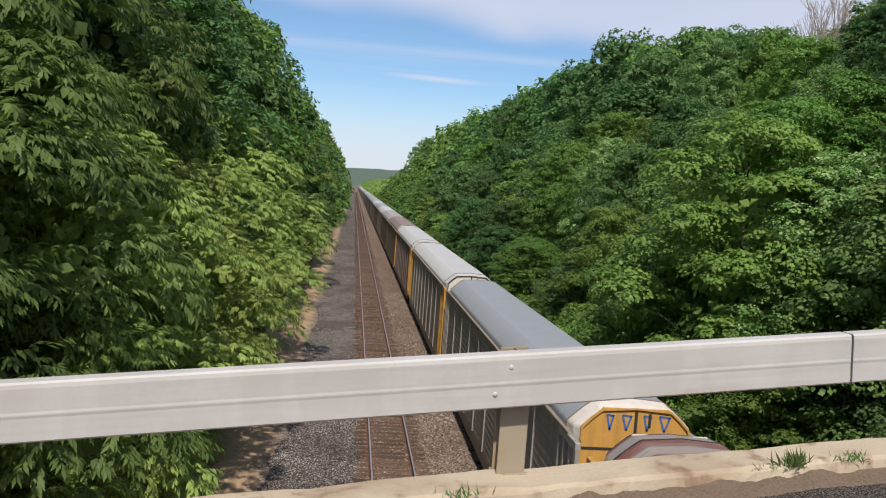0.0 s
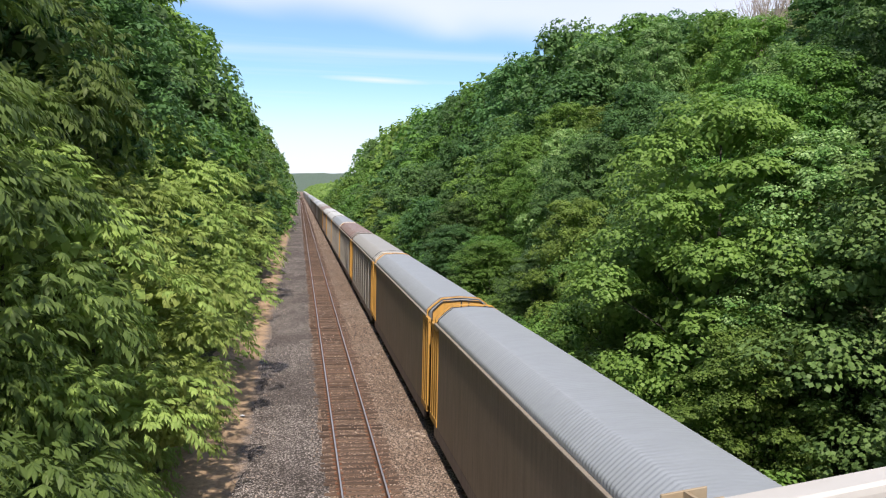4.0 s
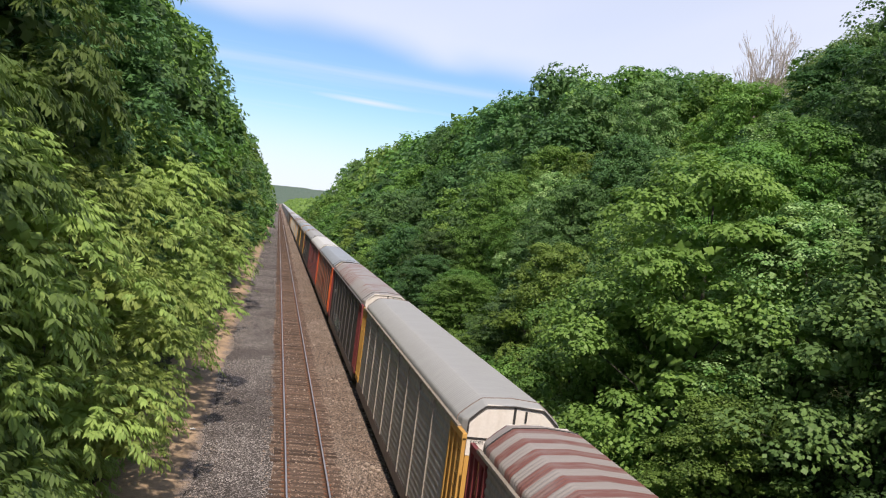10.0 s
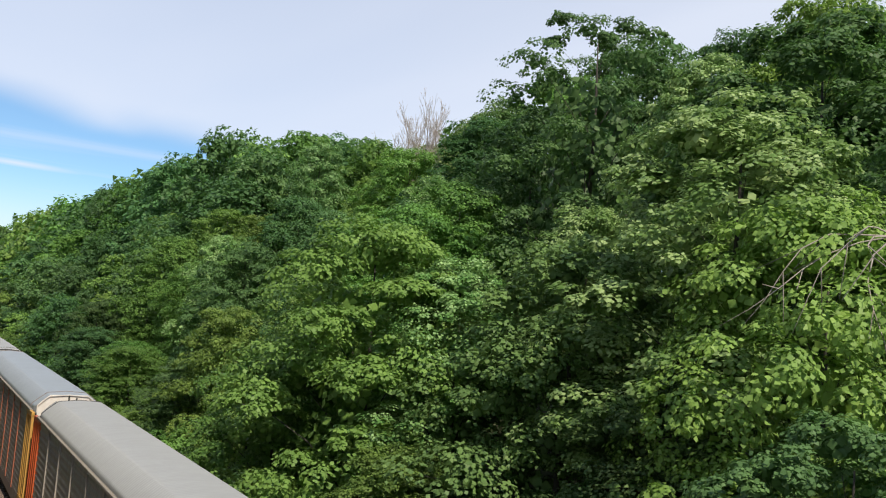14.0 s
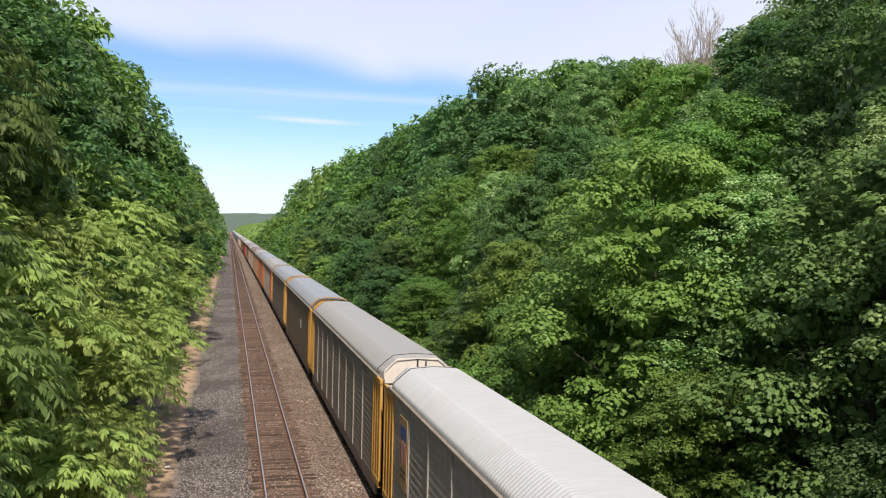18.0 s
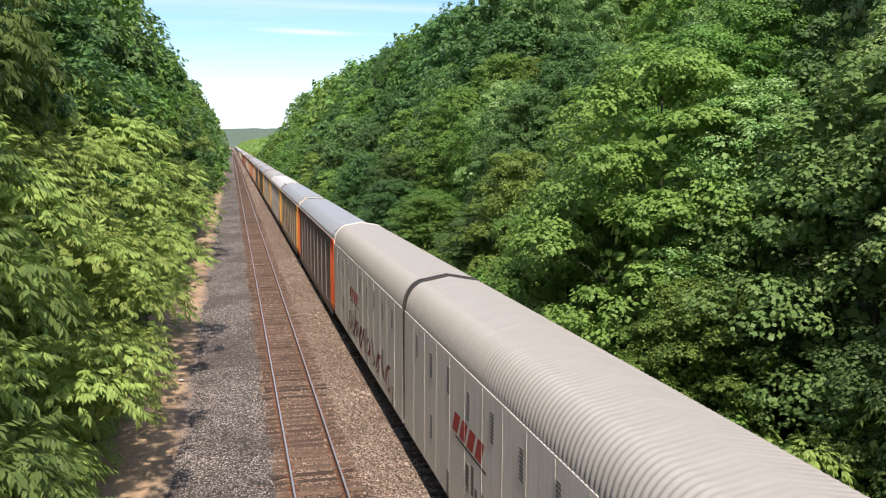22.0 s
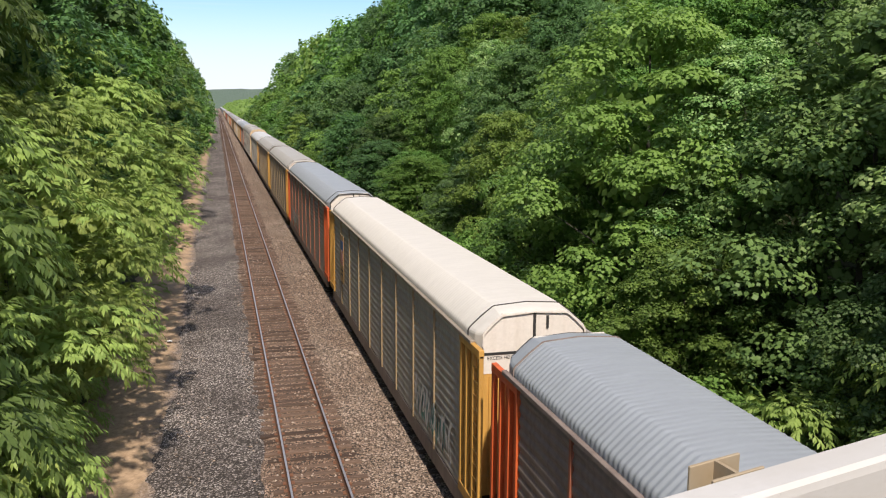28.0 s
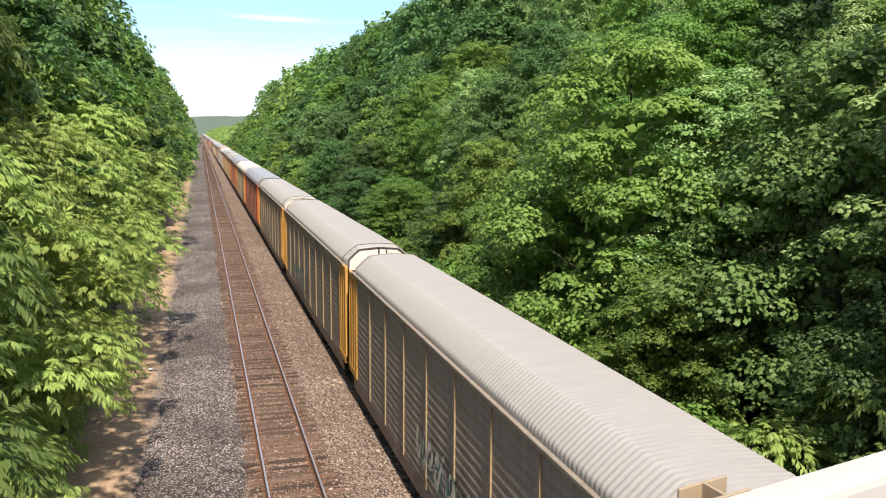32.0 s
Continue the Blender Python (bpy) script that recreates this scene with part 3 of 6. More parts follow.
def make_bridge():
    """Bridge space: x along the rail, y away from the road, z up from the kerb top."""
    deck = tagged(new("bridge_deck"), "worn asphalt road deck of a bridge over the tracks", "bridge", kind="structure")
    deck.matrix_world = DECK
    bm = bmesh.new()
    box(bm, -16, 26, -9.5, -0.08, -0.75, -0.15)
    part("road_surface", bm, ROAD, deck, "worn greyish brown asphalt")
    # kerb with chipped, uneven top edges
    V, F = [], []
    prof = [(-0.10, -0.75), (-0.09, -0.15), (-0.07, -0.07), (-0.03, -0.05), (0.24, -0.05), (0.27, -0.08), (0.27, -0.75)]
    nst = 260
    for j in range(nst):
        x = -16 + 42 * j / (nst - 1)
        for i, (y, z) in enumerate(prof):
            c = noise.noise((x * 2.1, i * 0.4, 2.0)) * 0.016 + noise.noise((x * 7.0, i, 5.0)) * 0.010
            V.append((x, y + (c if 0 < i < 5 else 0) - (0.05 * max(0, noise.noise((x * 1.1, 9, 0))) if i in (1, 2, 3) else 0), z + (c * 0.6 if 1 < i < 5 else 0)))
    n = len(prof)
    for j in range(nst - 1):
        for i in range(n - 1):
            F.append((j * n + i, (j + 1) * n + i, (j + 1) * n + i + 1, j * n + i + 1))
    mesh_obj("kerb", V, F, KERB, deck, label="chipped tan concrete kerb with rust stains")
    # soil washed up against the kerb
    V, F = [], []
    for j in range(420):
        x = -3 + 9.0 * j / 419
        w = 0.10 + 0.10 * max(0.0, noise.noise((x * 1.7, 3.0, 1.0)) + 0.35) + 0.03 * noise.noise((x * 9, 1, 1))
        for i in range(5):
            u = i / 4
            h = 0.05 * (1 - u) ** 1.3 * (0.7 + 0.8 * noise.noise((x * 5, u * 3, 7))) + 0.014 * noise.noise((x * 16, u * 9, 2)) * (1 - u)
            V.append((x, -0.085 - w * u, -0.148 + max(0.0, h) + (0.004 if i < 4 else -0.01)))
    for j in range(419):
        for i in range(4):
            F.append((j * 5 + i, j * 5 + i + 1, (j + 1) * 5 + i + 1, (j + 1) * 5 + i))
    mesh_obj("soil", V, F, DIRT_SOIL, deck, smooth=True, label="brown soil and grit along the kerb")
    # steel girders and abutment walls below the deck
    for y in (-8.8, -6.2, -3.6, -1.0):
        bm = bmesh.new()
        box(bm, -14, 24, y - 0.02, y + 0.02, -1.5, -0.75)
        box(bm, -14, 24, y - 0.16, y + 0.16, -1.54, -1.5)
        part("girder", bm, STEEL_DARK, deck)
    for x0 in (-13.5, 20.5):
        bm = bmesh.new()
        box(bm, x0, x0 + 1.6, -9.4, 0.2, -9.8, -0.76, 0.03)
        part("abutment", bm, KERB, deck)
    gr = tagged(new("guard_rail"), "galvanised steel box guard rail on weathered steel posts along the bridge", "guard rail")
    gr.matrix_world = BRIDGE
    # beam: folded sheet with a shallow crease along its face and rolled lips
    zb, zt = 0.476, 0.768
    face = [(0.106, zt - 0.012), (0.098, zt), (0.012, zt), (0.0, zt - 0.010), (-0.003, zt - 0.03), (0.000, zb + 0.150), (-0.0018, zb + 0.138), (-0.0018, zb + 0.132), (0.001, zb + 0.118), (0.0, zb + 0.01), (0.012, zb), (0.098, zb), (0.106, zb + 0.012), (0.096, zb + 0.014), (0.016, zb + 0.014), (0.013, zt - 0.02), (0.096, zt - 0.014)]
    for x0, x1 in ((-15.5, -11.2), (-11.19, -4.8), (-4.79, 2.222), (2.238, 8.4), (8.41, 14.8), (14.81, 21)):
        V, F = [], []
        n = len(face)
        xs = [x0 + (x1 - x0) * i / 10 for i in range(11)]
        for x in xs:
            for y, z in face:
                V.append((x, y + 0.004 * noise.noise((x * 1.4, z * 5, 3.0)), z))
        for j in range(10):
            for i in range(n):
                a, b = j * n + i, j * n + (i + 1) % n
                F.append((a, a + n, b + n, b))
        F += [tuple(range(n)), tuple(reversed(range(10 * n, 11 * n)))]
        mesh_obj("beam", V, F, GALV, gr)
    for x in (-12.0, -8.0, -4.0, 0.215, 4.0, 8.0, 12.0, 16.0):
        make_post(gr, x)
    return gr


def make_post(gr, x):
    """An I-section post behind the beam, upright and flush with its top, with two bolts through the beam."""
    bm = bmesh.new()
    w, h, t, y, top = 0.160, 0.090, 0.010, 0.114, 0.762
    box(bm, x - w / 2, x + w / 2, y, y + t, 0.06, top, 0.002)
    box(bm, x - w / 2, x + w / 2, y + h, y + h + t, 0.06, top, 0.002)
    box(bm, x - 0.005, x + 0.005, y + t, y + h, 0.06, top)
    box(bm, x - 0.09, x + 0.09, 0.09, 0.24, 0.064, 0.078, 0.003)
    for v in bm.verts:
        v.co.x += 0.0847 * (v.co.z - 0.6)
    p = part("post", bm, POST, gr, "tan weathered I-section post")
    for bx, bz in ((-0.072, 0.699), (-0.163, 0.559)):
        bm = bmesh.new()
        bmesh.ops.create_uvsphere(bm, u_segments=12, v_segments=6, radius=0.014)
        for v in bm.verts:
            v.co = Vector((v.co.x + x + bx, v.co.y * 0.55 - 0.003, v.co.z + bz))
        part("bolt", bm, GALV, gr, "domed galvanised bolt head")


make_bridge()


# ---------------------------------------------------------------- trees
def leaf_mesh(name, C, U, Wd, L, B, fold, mat, single=False):
    """Leaves as folded four-cornered blades, or single three-cornered ones: C base points, U blade directions, Wd side directions, L lengths, B half widths."""
    n = len(C)
    N = np.cross(U, Wd)
    mid = C + U * (L * 0.45)[:, None]
    tip = C + U * L[:, None] - N * (0.22 * L)[:, None]
    l = mid + Wd * B[:, None] - N * (fold * B)[:, None]
    r = mid - Wd * B[:, None] - N * (fold * B)[:, None]
    if single:
        k = 3
        V = np.stack([C + Wd * B[:, None], C + U * (L * 1.05)[:, None], C - Wd * B[:, None]], 1)
        tri = np.arange(3 * n, dtype=np.int32).reshape(n, 3)
    else:
        k = 4
        V = np.stack([C, l, tip, r], 1)
        idx = np.arange(4 * n, dtype=np.int32).reshape(n, 4)
        tri = np.stack([idx[:, [0, 1, 2]], idx[:, [0, 2, 3]]], 1).reshape(-1, 3)
    me = bpy.data.meshes.new(name)
    me.vertices.add(k * n)
    me.vertices.foreach_set("co", V.reshape(-1, 3).astype(np.float32).ravel())
    me.loops.add(tri.size)
    me.loops.foreach_set("vertex_index", tri.ravel())
    me.polygons.add(len(tri))
    me.polygons.foreach_set("loop_start", np.arange(0, tri.size, 3, dtype=np.int32))
    me.polygons.foreach_set("loop_total", np.full(len(tri), 3, dtype=np.int32))
    me.materials.append(mat)
    me.update(calc_edges=True)
    return me


def unit(a):
    return a / np.maximum(np.linalg.norm(a, axis=-1, keepdims=True), 1e-6)


def limb_mesh(paths, sides=6):
    """Tapered tubes along lists of (point, radius)."""
    V, F = [], []
    for path in paths:
        b0 = len(V)
        for i, (p, r) in enumerate(path):
            p = Vector(p)
            q = Vector(path[min(i + 1, len(path) - 1)][0]) - Vector(path[max(i - 1, 0)][0])
            q.normalize()
            a = q.orthogonal().normalized()
            b = q.cross(a)
            for s in range(sides):
                an = 2 * math.pi * s / sides
                V.append(p + (a * math.cos(an) + b * math.sin(an)) * r)
        for i in range(len(path) - 1):
            for s in range(sides):
                u, v = b0 + i * sides + s, b0 + i * sides + (s + 1) % sides
                F.append((u, v, v + sides, u + sides))
        F.append(tuple(b0 + (len(path) - 1) * sides + s for s in range(sides)))
    return V, F


def domes(rng, axis, count, low, jitter=0.25):
    """Directions spread over the cap of a sphere round each axis: count for each, down to the cosine low."""
    n = len(axis)
    i = np.tile(np.arange(count), n)
    ax = np.repeat(axis, count, 0)
    e1 = unit(np.cross(ax, np.array([0.31, 0.87, 0.13])))
    e2 = np.cross(ax, e1)
    c = np.clip(1 - (i + rng.random(n * count)) / count * (1 - low), -1, 1)
    q = np.sqrt(1 - c * c)
    a = i * 2.39996 + np.repeat(rng.random(n) * 6.28, count) + rng.normal(0, jitter, n * count)
    return ax * c[:, None] + (e1 * np.cos(a)[:, None] + e2 * np.sin(a)[:, None]) * q[:, None]


UPV = np.array([0, 0, 1.0])


def make_crown(seed, H, R, low, boughs, clusters, leaves, size, style="broad", lean=0.0, layered=0.45, bough=1.0):
    """A crown of boughs at the ends of limbs: each bough a tilted dome of leafy lumps, with dark air under it and dense shaded foliage inside it.
    low: height of the lowest boughs as a part of H; layered: how flat the boughs lie. Returns leaf arrays, bough centres and their sizes."""
    rng = np.random.default_rng(seed)
    nut = style == "nut"
    k = np.arange(boughs)
    u = np.minimum(0.985, (k + rng.random(boughs) * 0.9) / boughs) ** 0.92
    if nut:     # boughs in storeys with shaded gaps between
        st = 3.1
        u = np.clip((np.floor(u * st * H / 7.0) + 0.35) / (st * H / 7.0) + rng.normal(0, 0.022, boughs), 0, 0.985)
    az = k * 2.39996 + rng.normal(0, 0.30, boughs)
    prof = np.where(u < 0.3, 0.78 + 0.22 * (u / 0.3), np.sqrt(np.maximum(0.0, 1 - ((u - 0.3) / 0.72) ** 2)))
    br = bough * R * (0.20 + 0.27 * rng.random(boughs) ** 1.3) * (0.85 + 0.25 * (1 - u))
    rad = np.maximum(0.0, R * prof * rng.uniform(0.80 if bough == 1 else 0.55, 1.10 if bough == 1 else 1.25, boughs) - 0.72 * br)
    h = low * H + u * (H - low * H) - 0.45 * br
    bc = np.stack([np.cos(az) * rad + lean * h, np.sin(az) * rad, h], 1)
    out = np.stack([np.cos(az), np.sin(az), 0 * az], 1)
    axis = unit(UPV * ((1.1 if nut else 0.85) + 0.6 * u)[:, None] + out * (0.85 - 0.5 * u)[:, None] + rng.normal(0, 0.22, (boughs, 3)))
    flat = np.array([1.08, 1.08, 1.0 - 0.65 * layered])
    # lumps over the dome
    dn = domes(rng, axis, clusters, 0.08)
    bi = np.repeat(k, clusters)
    nl = len(bi)
    edge = 1 + 0.20 * np.sin(3 * np.arctan2(dn[:, 1], dn[:, 0]) + bi * 1.7) + rng.normal(0, 0.15, nl)
    cc = bc[bi] + dn * (br[bi] * edge)[:, None] * flat
    lr = br[bi] * (1.75 / clusters) ** 0.5 * rng.uniform(0.65, 1.3, nl)
    if nut:
        # fronds arching outward and down from each lump, with leaflets in pairs
        nf = max(1, leaves // 11)
        fd = domes(rng, unit(dn + UPV * 0.7), nf, 0.05)
        fi = np.repeat(np.arange(nl), nf)
        n = len(fi)
        base = cc[fi] + fd * (lr[fi] * rng.uniform(0.15, 0.85, n))[:, None] * np.array([1, 1, 0.7])
        d0 = unit(fd * np.array([1, 1, 0.35]) + dn[fi] * 0.35 + rng.normal(0, 0.12, (n, 3)))
        Lr = size * rng.uniform(1.9, 2.9, n)
        side = unit(np.cross(d0, UPV))
        s = np.repeat([0.30, 0.45, 0.60, 0.75, 0.90, 1.0], [2, 2, 2, 2, 2, 1])
        sg = np.array([1, -1] * 5 + [0])
        m = len(s)
        ri = np.repeat(np.arange(n), m)
        S, G = np.tile(s, n), np.tile(sg, n)
        drop = rng.uniform(0.15, 0.50, n)[ri]
        C = base[ri] + d0[ri] * (Lr[ri] * S)[:, None] - UPV * (drop * Lr[ri] * S * S)[:, None]
        tan = unit(d0[ri] - UPV * (2 * drop * S)[:, None])
        U = unit(tan * 0.75 + side[ri] * (0.62 * G)[:, None] - UPV * 0.38 + rng.normal(0, 0.16, (n * m, 3)))
        nrm = np.cross(side[ri], tan) + rng.normal(0, 0.22, (n * m, 3))
        nrm = unit(nrm - U * (nrm * U).sum(1, keepdims=True))
        Wd = np.cross(nrm, U)
        L = size * rng.uniform(0.75, 1.15, n * m)
        B = L * rng.uniform(0.14, 0.195, n * m)
    else:
        ld = domes(rng, unit(dn + UPV * 0.45), leaves, -0.1, 0.8)
        ci = np.repeat(np.arange(nl), leaves)
        n = len(ci)
        r = rng.uniform(0.55, 1.10, n) * (1 + 0.14 * np.sin(5 * np.arctan2(ld[:, 1], ld[:, 0]) + ci))
        C = cc[ci] + ld * (lr[ci] * r)[:, None] * np.array([1.12, 1.12, 0.62])
        nrm = unit(ld * 0.50 + dn[ci] * 0.25 + UPV * 0.65 + rng.normal(0, 0.33, (n, 3)))
        t = rng.normal(0, 0.6, (n, 3)) + ld * 0.9 - UPV * 0.45
        U = unit(t - nrm * (t * nrm).sum(1, keepdims=True))
        Wd = np.cross(nrm, U)
        L = size * rng.uniform(0.72, 1.25, n)
        B = L * rng.uniform(0.40, 0.56, n)
    # shaded foliage inside the boughs and round the stem
    core = max(10, int(clusters * 5.5))
    cd = domes(rng, axis, core, -0.8, 1.0)
    bj = np.repeat(k, core)
    q = len(bj)
    cs = np.minimum(br[bj] * 0.34, max(0.26, size * 1.5))
    Cc = bc[bj] + cd * (br[bj] * rng.uniform(0.25, 0.62, q))[:, None] * flat
    cn = unit(cd + rng.normal(0, 0.4, (q, 3)))
    cu = unit(np.cross(cn, rng.normal(0, 1, (q, 3))))
    parts = [(C, U, Wd, L, B), (Cc - cu * (cs * 0.5)[:, None], cu, np.cross(cn, cu), cs, cs * 0.45)]
    w = int(34 * boughs ** 0.9)
    hh = low + (0.80 - low) * rng.random(w)
    aa = rng.random(w) * 2 * np.pi
    rr = R * (0.08 + 0.34 * np.sqrt(rng.random(w)))
    Ci = np.stack([np.cos(aa) * rr + lean * hh * H, np.sin(aa) * rr, hh * H], 1)
    ni = unit(np.stack([np.cos(aa), np.sin(aa), np.full(w, 0.3)], 1) + rng.normal(0, 0.3, (w, 3)))
    ui = unit(np.cross(ni, rng.normal(0, 1, (w, 3))))
    li = rng.uniform(0.24, 0.42, w) * R / 4.2
    parts.append((Ci, ui, np.cross(ni, ui), li, li * 0.45))
    return tuple(np.concatenate(p) for p in zip(*parts)), bc, br


def make_tree(name, seed, H, R, low, boughs, clusters, leaves, size, mat, label, style="broad", stems=1, lean=0.0, layered=0.45, category="tree", single=False, bough=1.0):
    """A tree at the origin: an Empty with trunk (limbs included) and crown."""
    (C, U, Wd, L, B), bc, br = make_crown(seed, H, R, low, boughs, clusters, leaves, size, style, lean, layered, bough)
    tree = tagged(new(name), label, category)
    rng = random.Random(seed)
    paths = []
    tr = 0.014 * H / (stems ** 0.5)
    for s in range(stems):
        ox, oy = (0, 0) if stems == 1 else (rng.uniform(-0.25, 0.25), rng.uniform(-0.25, 0.25))
        p, P = Vector((ox, oy, -1.2)), []
        for i in range(9):
            f = i / 8
            P.append(((p.x + lean * f * H + 0.03 * H * noise.noise((f * 2.2, seed, s)), p.y + 0.03 * H * noise.noise((f * 2.2, seed + 9, s)) + oy * f * 3, -1.2 + (H * 0.93 + 1.2) * f), tr * (1 - 0.88 * f) * (1.35 if i == 0 else 1)))
        paths.append(P)
    twigs = []
    for i in range(0, len(bc), 2 if leaves * clusters > 180 else 4):
        e = Vector(bc[i])
        f = min(0.92, max(0.08, (e.z - 0.12 * H - 0.25 * math.hypot(e.x, e.y)) / (H * 0.93)))
        P = paths[i % stems]
        q = min(7, int(f * 8))
        s = Vector(P[q][0]).lerp(Vector(P[q + 1][0]), f * 8 - q)
        r0 = max(0.015, tr * (1 - f) * 0.36)
        m = s.lerp(e, 0.5) + Vector((0, 0, 0.10 * (e - s).length))
        twigs.append([(s, r0), (m, r0 * 0.7), (e, r0 * 0.3)])
        v = Vector((rng.uniform(-1, 1), rng.uniform(-1, 1), rng.uniform(-0.1, 0.3))) * br[i] * 0.8
        twigs.append([(m.lerp(e, 0.7), r0 * 0.35), (e + v, r0 * 0.12)])
    V, F = limb_mesh(paths, 6)
    V2, F2 = limb_mesh(twigs, 3)
    F += [tuple(a + len(V) for a in f) for f in F2]
    V += V2
    mesh_obj("trunk", V, F, BARK, tree, smooth=True)
    cr = new("crown", leaf_mesh("crown", C, U, Wd, L, B, 0.35, mat, single))
    cr.parent = tree
    return tree


def prototypes():
    P = {}
    broad = dict(style="broad")
    lab = "broad-leaved tree in full green summer leaf on the wooded slope"
    # near trees, small leaves
    P["n0"] = make_tree("maple_tree", 1, 13.0, 4.2, 0.14, 34, 13, 105, 0.128, LEAF[0], "leafy maple with layered bright green boughs", layered=0.5)
    P["n1"] = make_tree("oak_tree", 2, 12.0, 4.0, 0.16, 33, 13, 105, 0.122, LEAF[1], "dense dark green broad-leaved tree on the slope", layered=0.5)
    P["n2"] = make_tree("maple_tree", 3, 11.0, 3.8, 0.1, 32, 13, 100, 0.124, LEAF[2], "light green maple with drooping layered boughs", layered=0.5)
    P["n3"] = make_tree("poplar_tree", 4, 14.0, 3.7, 0.16, 34, 13, 98, 0.122, LEAF[3], "tall tree with pale wind-turned leaves", layered=0.4)
    P["n4"] = make_tree("elm_tree", 5, 9.0, 3.3, 0.06, 28, 12, 80, 0.108, LEAF[4], "olive green small-leaved tree with open twigs", layered=0.6)
    P["n5"] = make_tree("ash_tree", 22, 16.0, 5.2, 0.22, 58, 8, 58, 0.125, LEAF[1], "tall airy tree with open green twigs against the sky", layered=0.3, bough=0.44)
    # understorey bushes
    P["b0"] = make_tree("bush", 6, 4.2, 2.6, 0.03, 14, 11, 46, 0.15, LEAF[0], "bushy green understorey shrub", stems=4, category="bush", layered=0.6)
    P["b1"] = make_tree("bush", 7, 3.4, 2.3, 0.02, 13, 11, 46, 0.14, LEAF[2], "light green leafy shrub by the track", stems=4, category="bush", layered=0.7)
    # mid distance
    P["m0"] = make_tree("maple_tree", 8, 17.0, 5.2, 0.18, 38, 12, 74, 0.185, LEAF[0], lab, layered=0.42, single=True)
    P["m1"] = make_tree("oak_tree", 9, 16.0, 5.0, 0.2, 36, 12, 74, 0.18, LEAF[1], lab, layered=0.45, single=True)
    P["m2"] = make_tree("maple_tree", 10, 16.5, 4.9, 0.14, 36, 12, 74, 0.18, LEAF[2], lab, layered=0.45, single=True)
    P["m3"] = make_tree("poplar_tree", 17, 17.5, 4.6, 0.2, 37, 12, 74, 0.18, LEAF[3], "tall tree with pale wind-turned leaves", layered=0.4, single=True)
    P["q0"] = make_tree("maple_tree", 18, 15.0, 5.0, 0.18, 26, 10, 26, 0.36, LEAF[0], lab, layered=0.6, single=True)
    P["q1"] = make_tree("oak_tree", 19, 14.5, 4.9, 0.2, 25, 10, 26, 0.35, LEAF[1], lab, layered=0.5, single=True)
    P["q2"] = make_tree("maple_tree", 20, 14.5, 4.7, 0.16, 25, 10, 26, 0.35, LEAF[2], lab, layered=0.6, single=True)
    # far
    P["f0"] = make_tree("oak_tree", 11, 13.0, 5.4, 0.08, 18, 7, 10, 0.72, LEAF[1], lab, layered=0.6, single=True)
    P["f1"] = make_tree("maple_tree", 12, 13.0, 5.4, 0.08, 18, 7, 10, 0.72, LEAF[0], lab, layered=0.6, single=True)
    # hanging-leaved trees of the other bank
    nut = "tree with hanging feathery compound leaves in bright green bunches"
    P["w0"] = make_tree("walnut_tree", 13, 12.0, 4.8, 0.24, 20, 13, 100, 0.26, LEAF_NUT, nut, "nut", stems=2, layered=0.7)
    P["w1"] = make_tree("walnut_tree", 14, 14.0, 5.0, 0.20, 21, 13, 100, 0.26, LEAF_NUT_SHADE, "tall tree with hanging feathery leaves, shade painted into their dark green", "nut", layered=0.7)
    P["w2"] = make_tree("sumac_bush", 15, 5.0, 3.0, 0.03, 12, 12, 88, 0.235, LEAF_NUT, "bright green bush with hanging feathery leaves", "nut", stems=4, category="bush", layered=0.6)
    P["w3"] = make_tree("walnut_tree", 16, 13.0, 4.8, 0.05, 24, 11, 40, 0.34, LEAF_NUT, nut, "nut", layered=0.7, single=True)
    return P


used = set()


def plant(P, key, x, y, s, rot, sink=0.0, sz=1.0, group="trees of the wooded slope"):
    """The first tree of a kind is the prototype itself, the next are copies."""
    m = Matrix.LocRotScale((x, y, hill(x, y) - sink), Euler((0, 0, rot)), (s, s, s * sz))
    src = P[key]
    if key in used:
        t = copy_thing(src, m)
    else:
        used.add(key)
        t = src
        P[key + "_m"] = m
    t["group"] = group
    return t


HT = dict(n0=13, n1=12, n2=11, n3=14, n4=9, n5=16, b0=4.2, b1=3.4, m0=17, m1=16, m2=16.5, m3=17.5, q0=15, q1=14.5, q2=14.5, f0=13, f1=13, w0=12, w1=14, w2=5.0, w3=13)
# elevation of the wood's skyline over the tracks' direction, as seen from the bridge (degrees)
SKY_R = [(0, 0.9), (1.8, 1.3), (5, 3.4), (7.3, 4.7), (10.3, 6.3), (12.6, 7.6), (15.4, 9.5), (17.7, 10.6), (19.9, 9.9), (24, 11.8), (26, 11.2), (29.4, 10.8), (32, 13.3), (34.5, 13.2), (36.5, 15.4), (39.4, 16.9), (43, 18.6), (46, 20.5), (51.5, 19.2), (58, 20.6), (90, 20)]
SKY_L = [(0, 0.6), (1.2, 1.9), (2.7, 3.6), (3.3, 5.8), (4.7, 8.0), (7, 9.9), (7.7, 11.0), (12, 15), (20, 22), (40, 30), (90, 30)]


def cap_height(x, y, table):
    """Height that a tree top at x, y may reach."""
    dx, dy = x + 2.25, y
    az = abs(math.degrees(math.atan2(dx, dy)))
    e = np.interp(az, [a for a, _ in table], [b for _, b in table])
    return 10.0 + math.hypot(dx, dy) * math.tan(radians(float(e)))


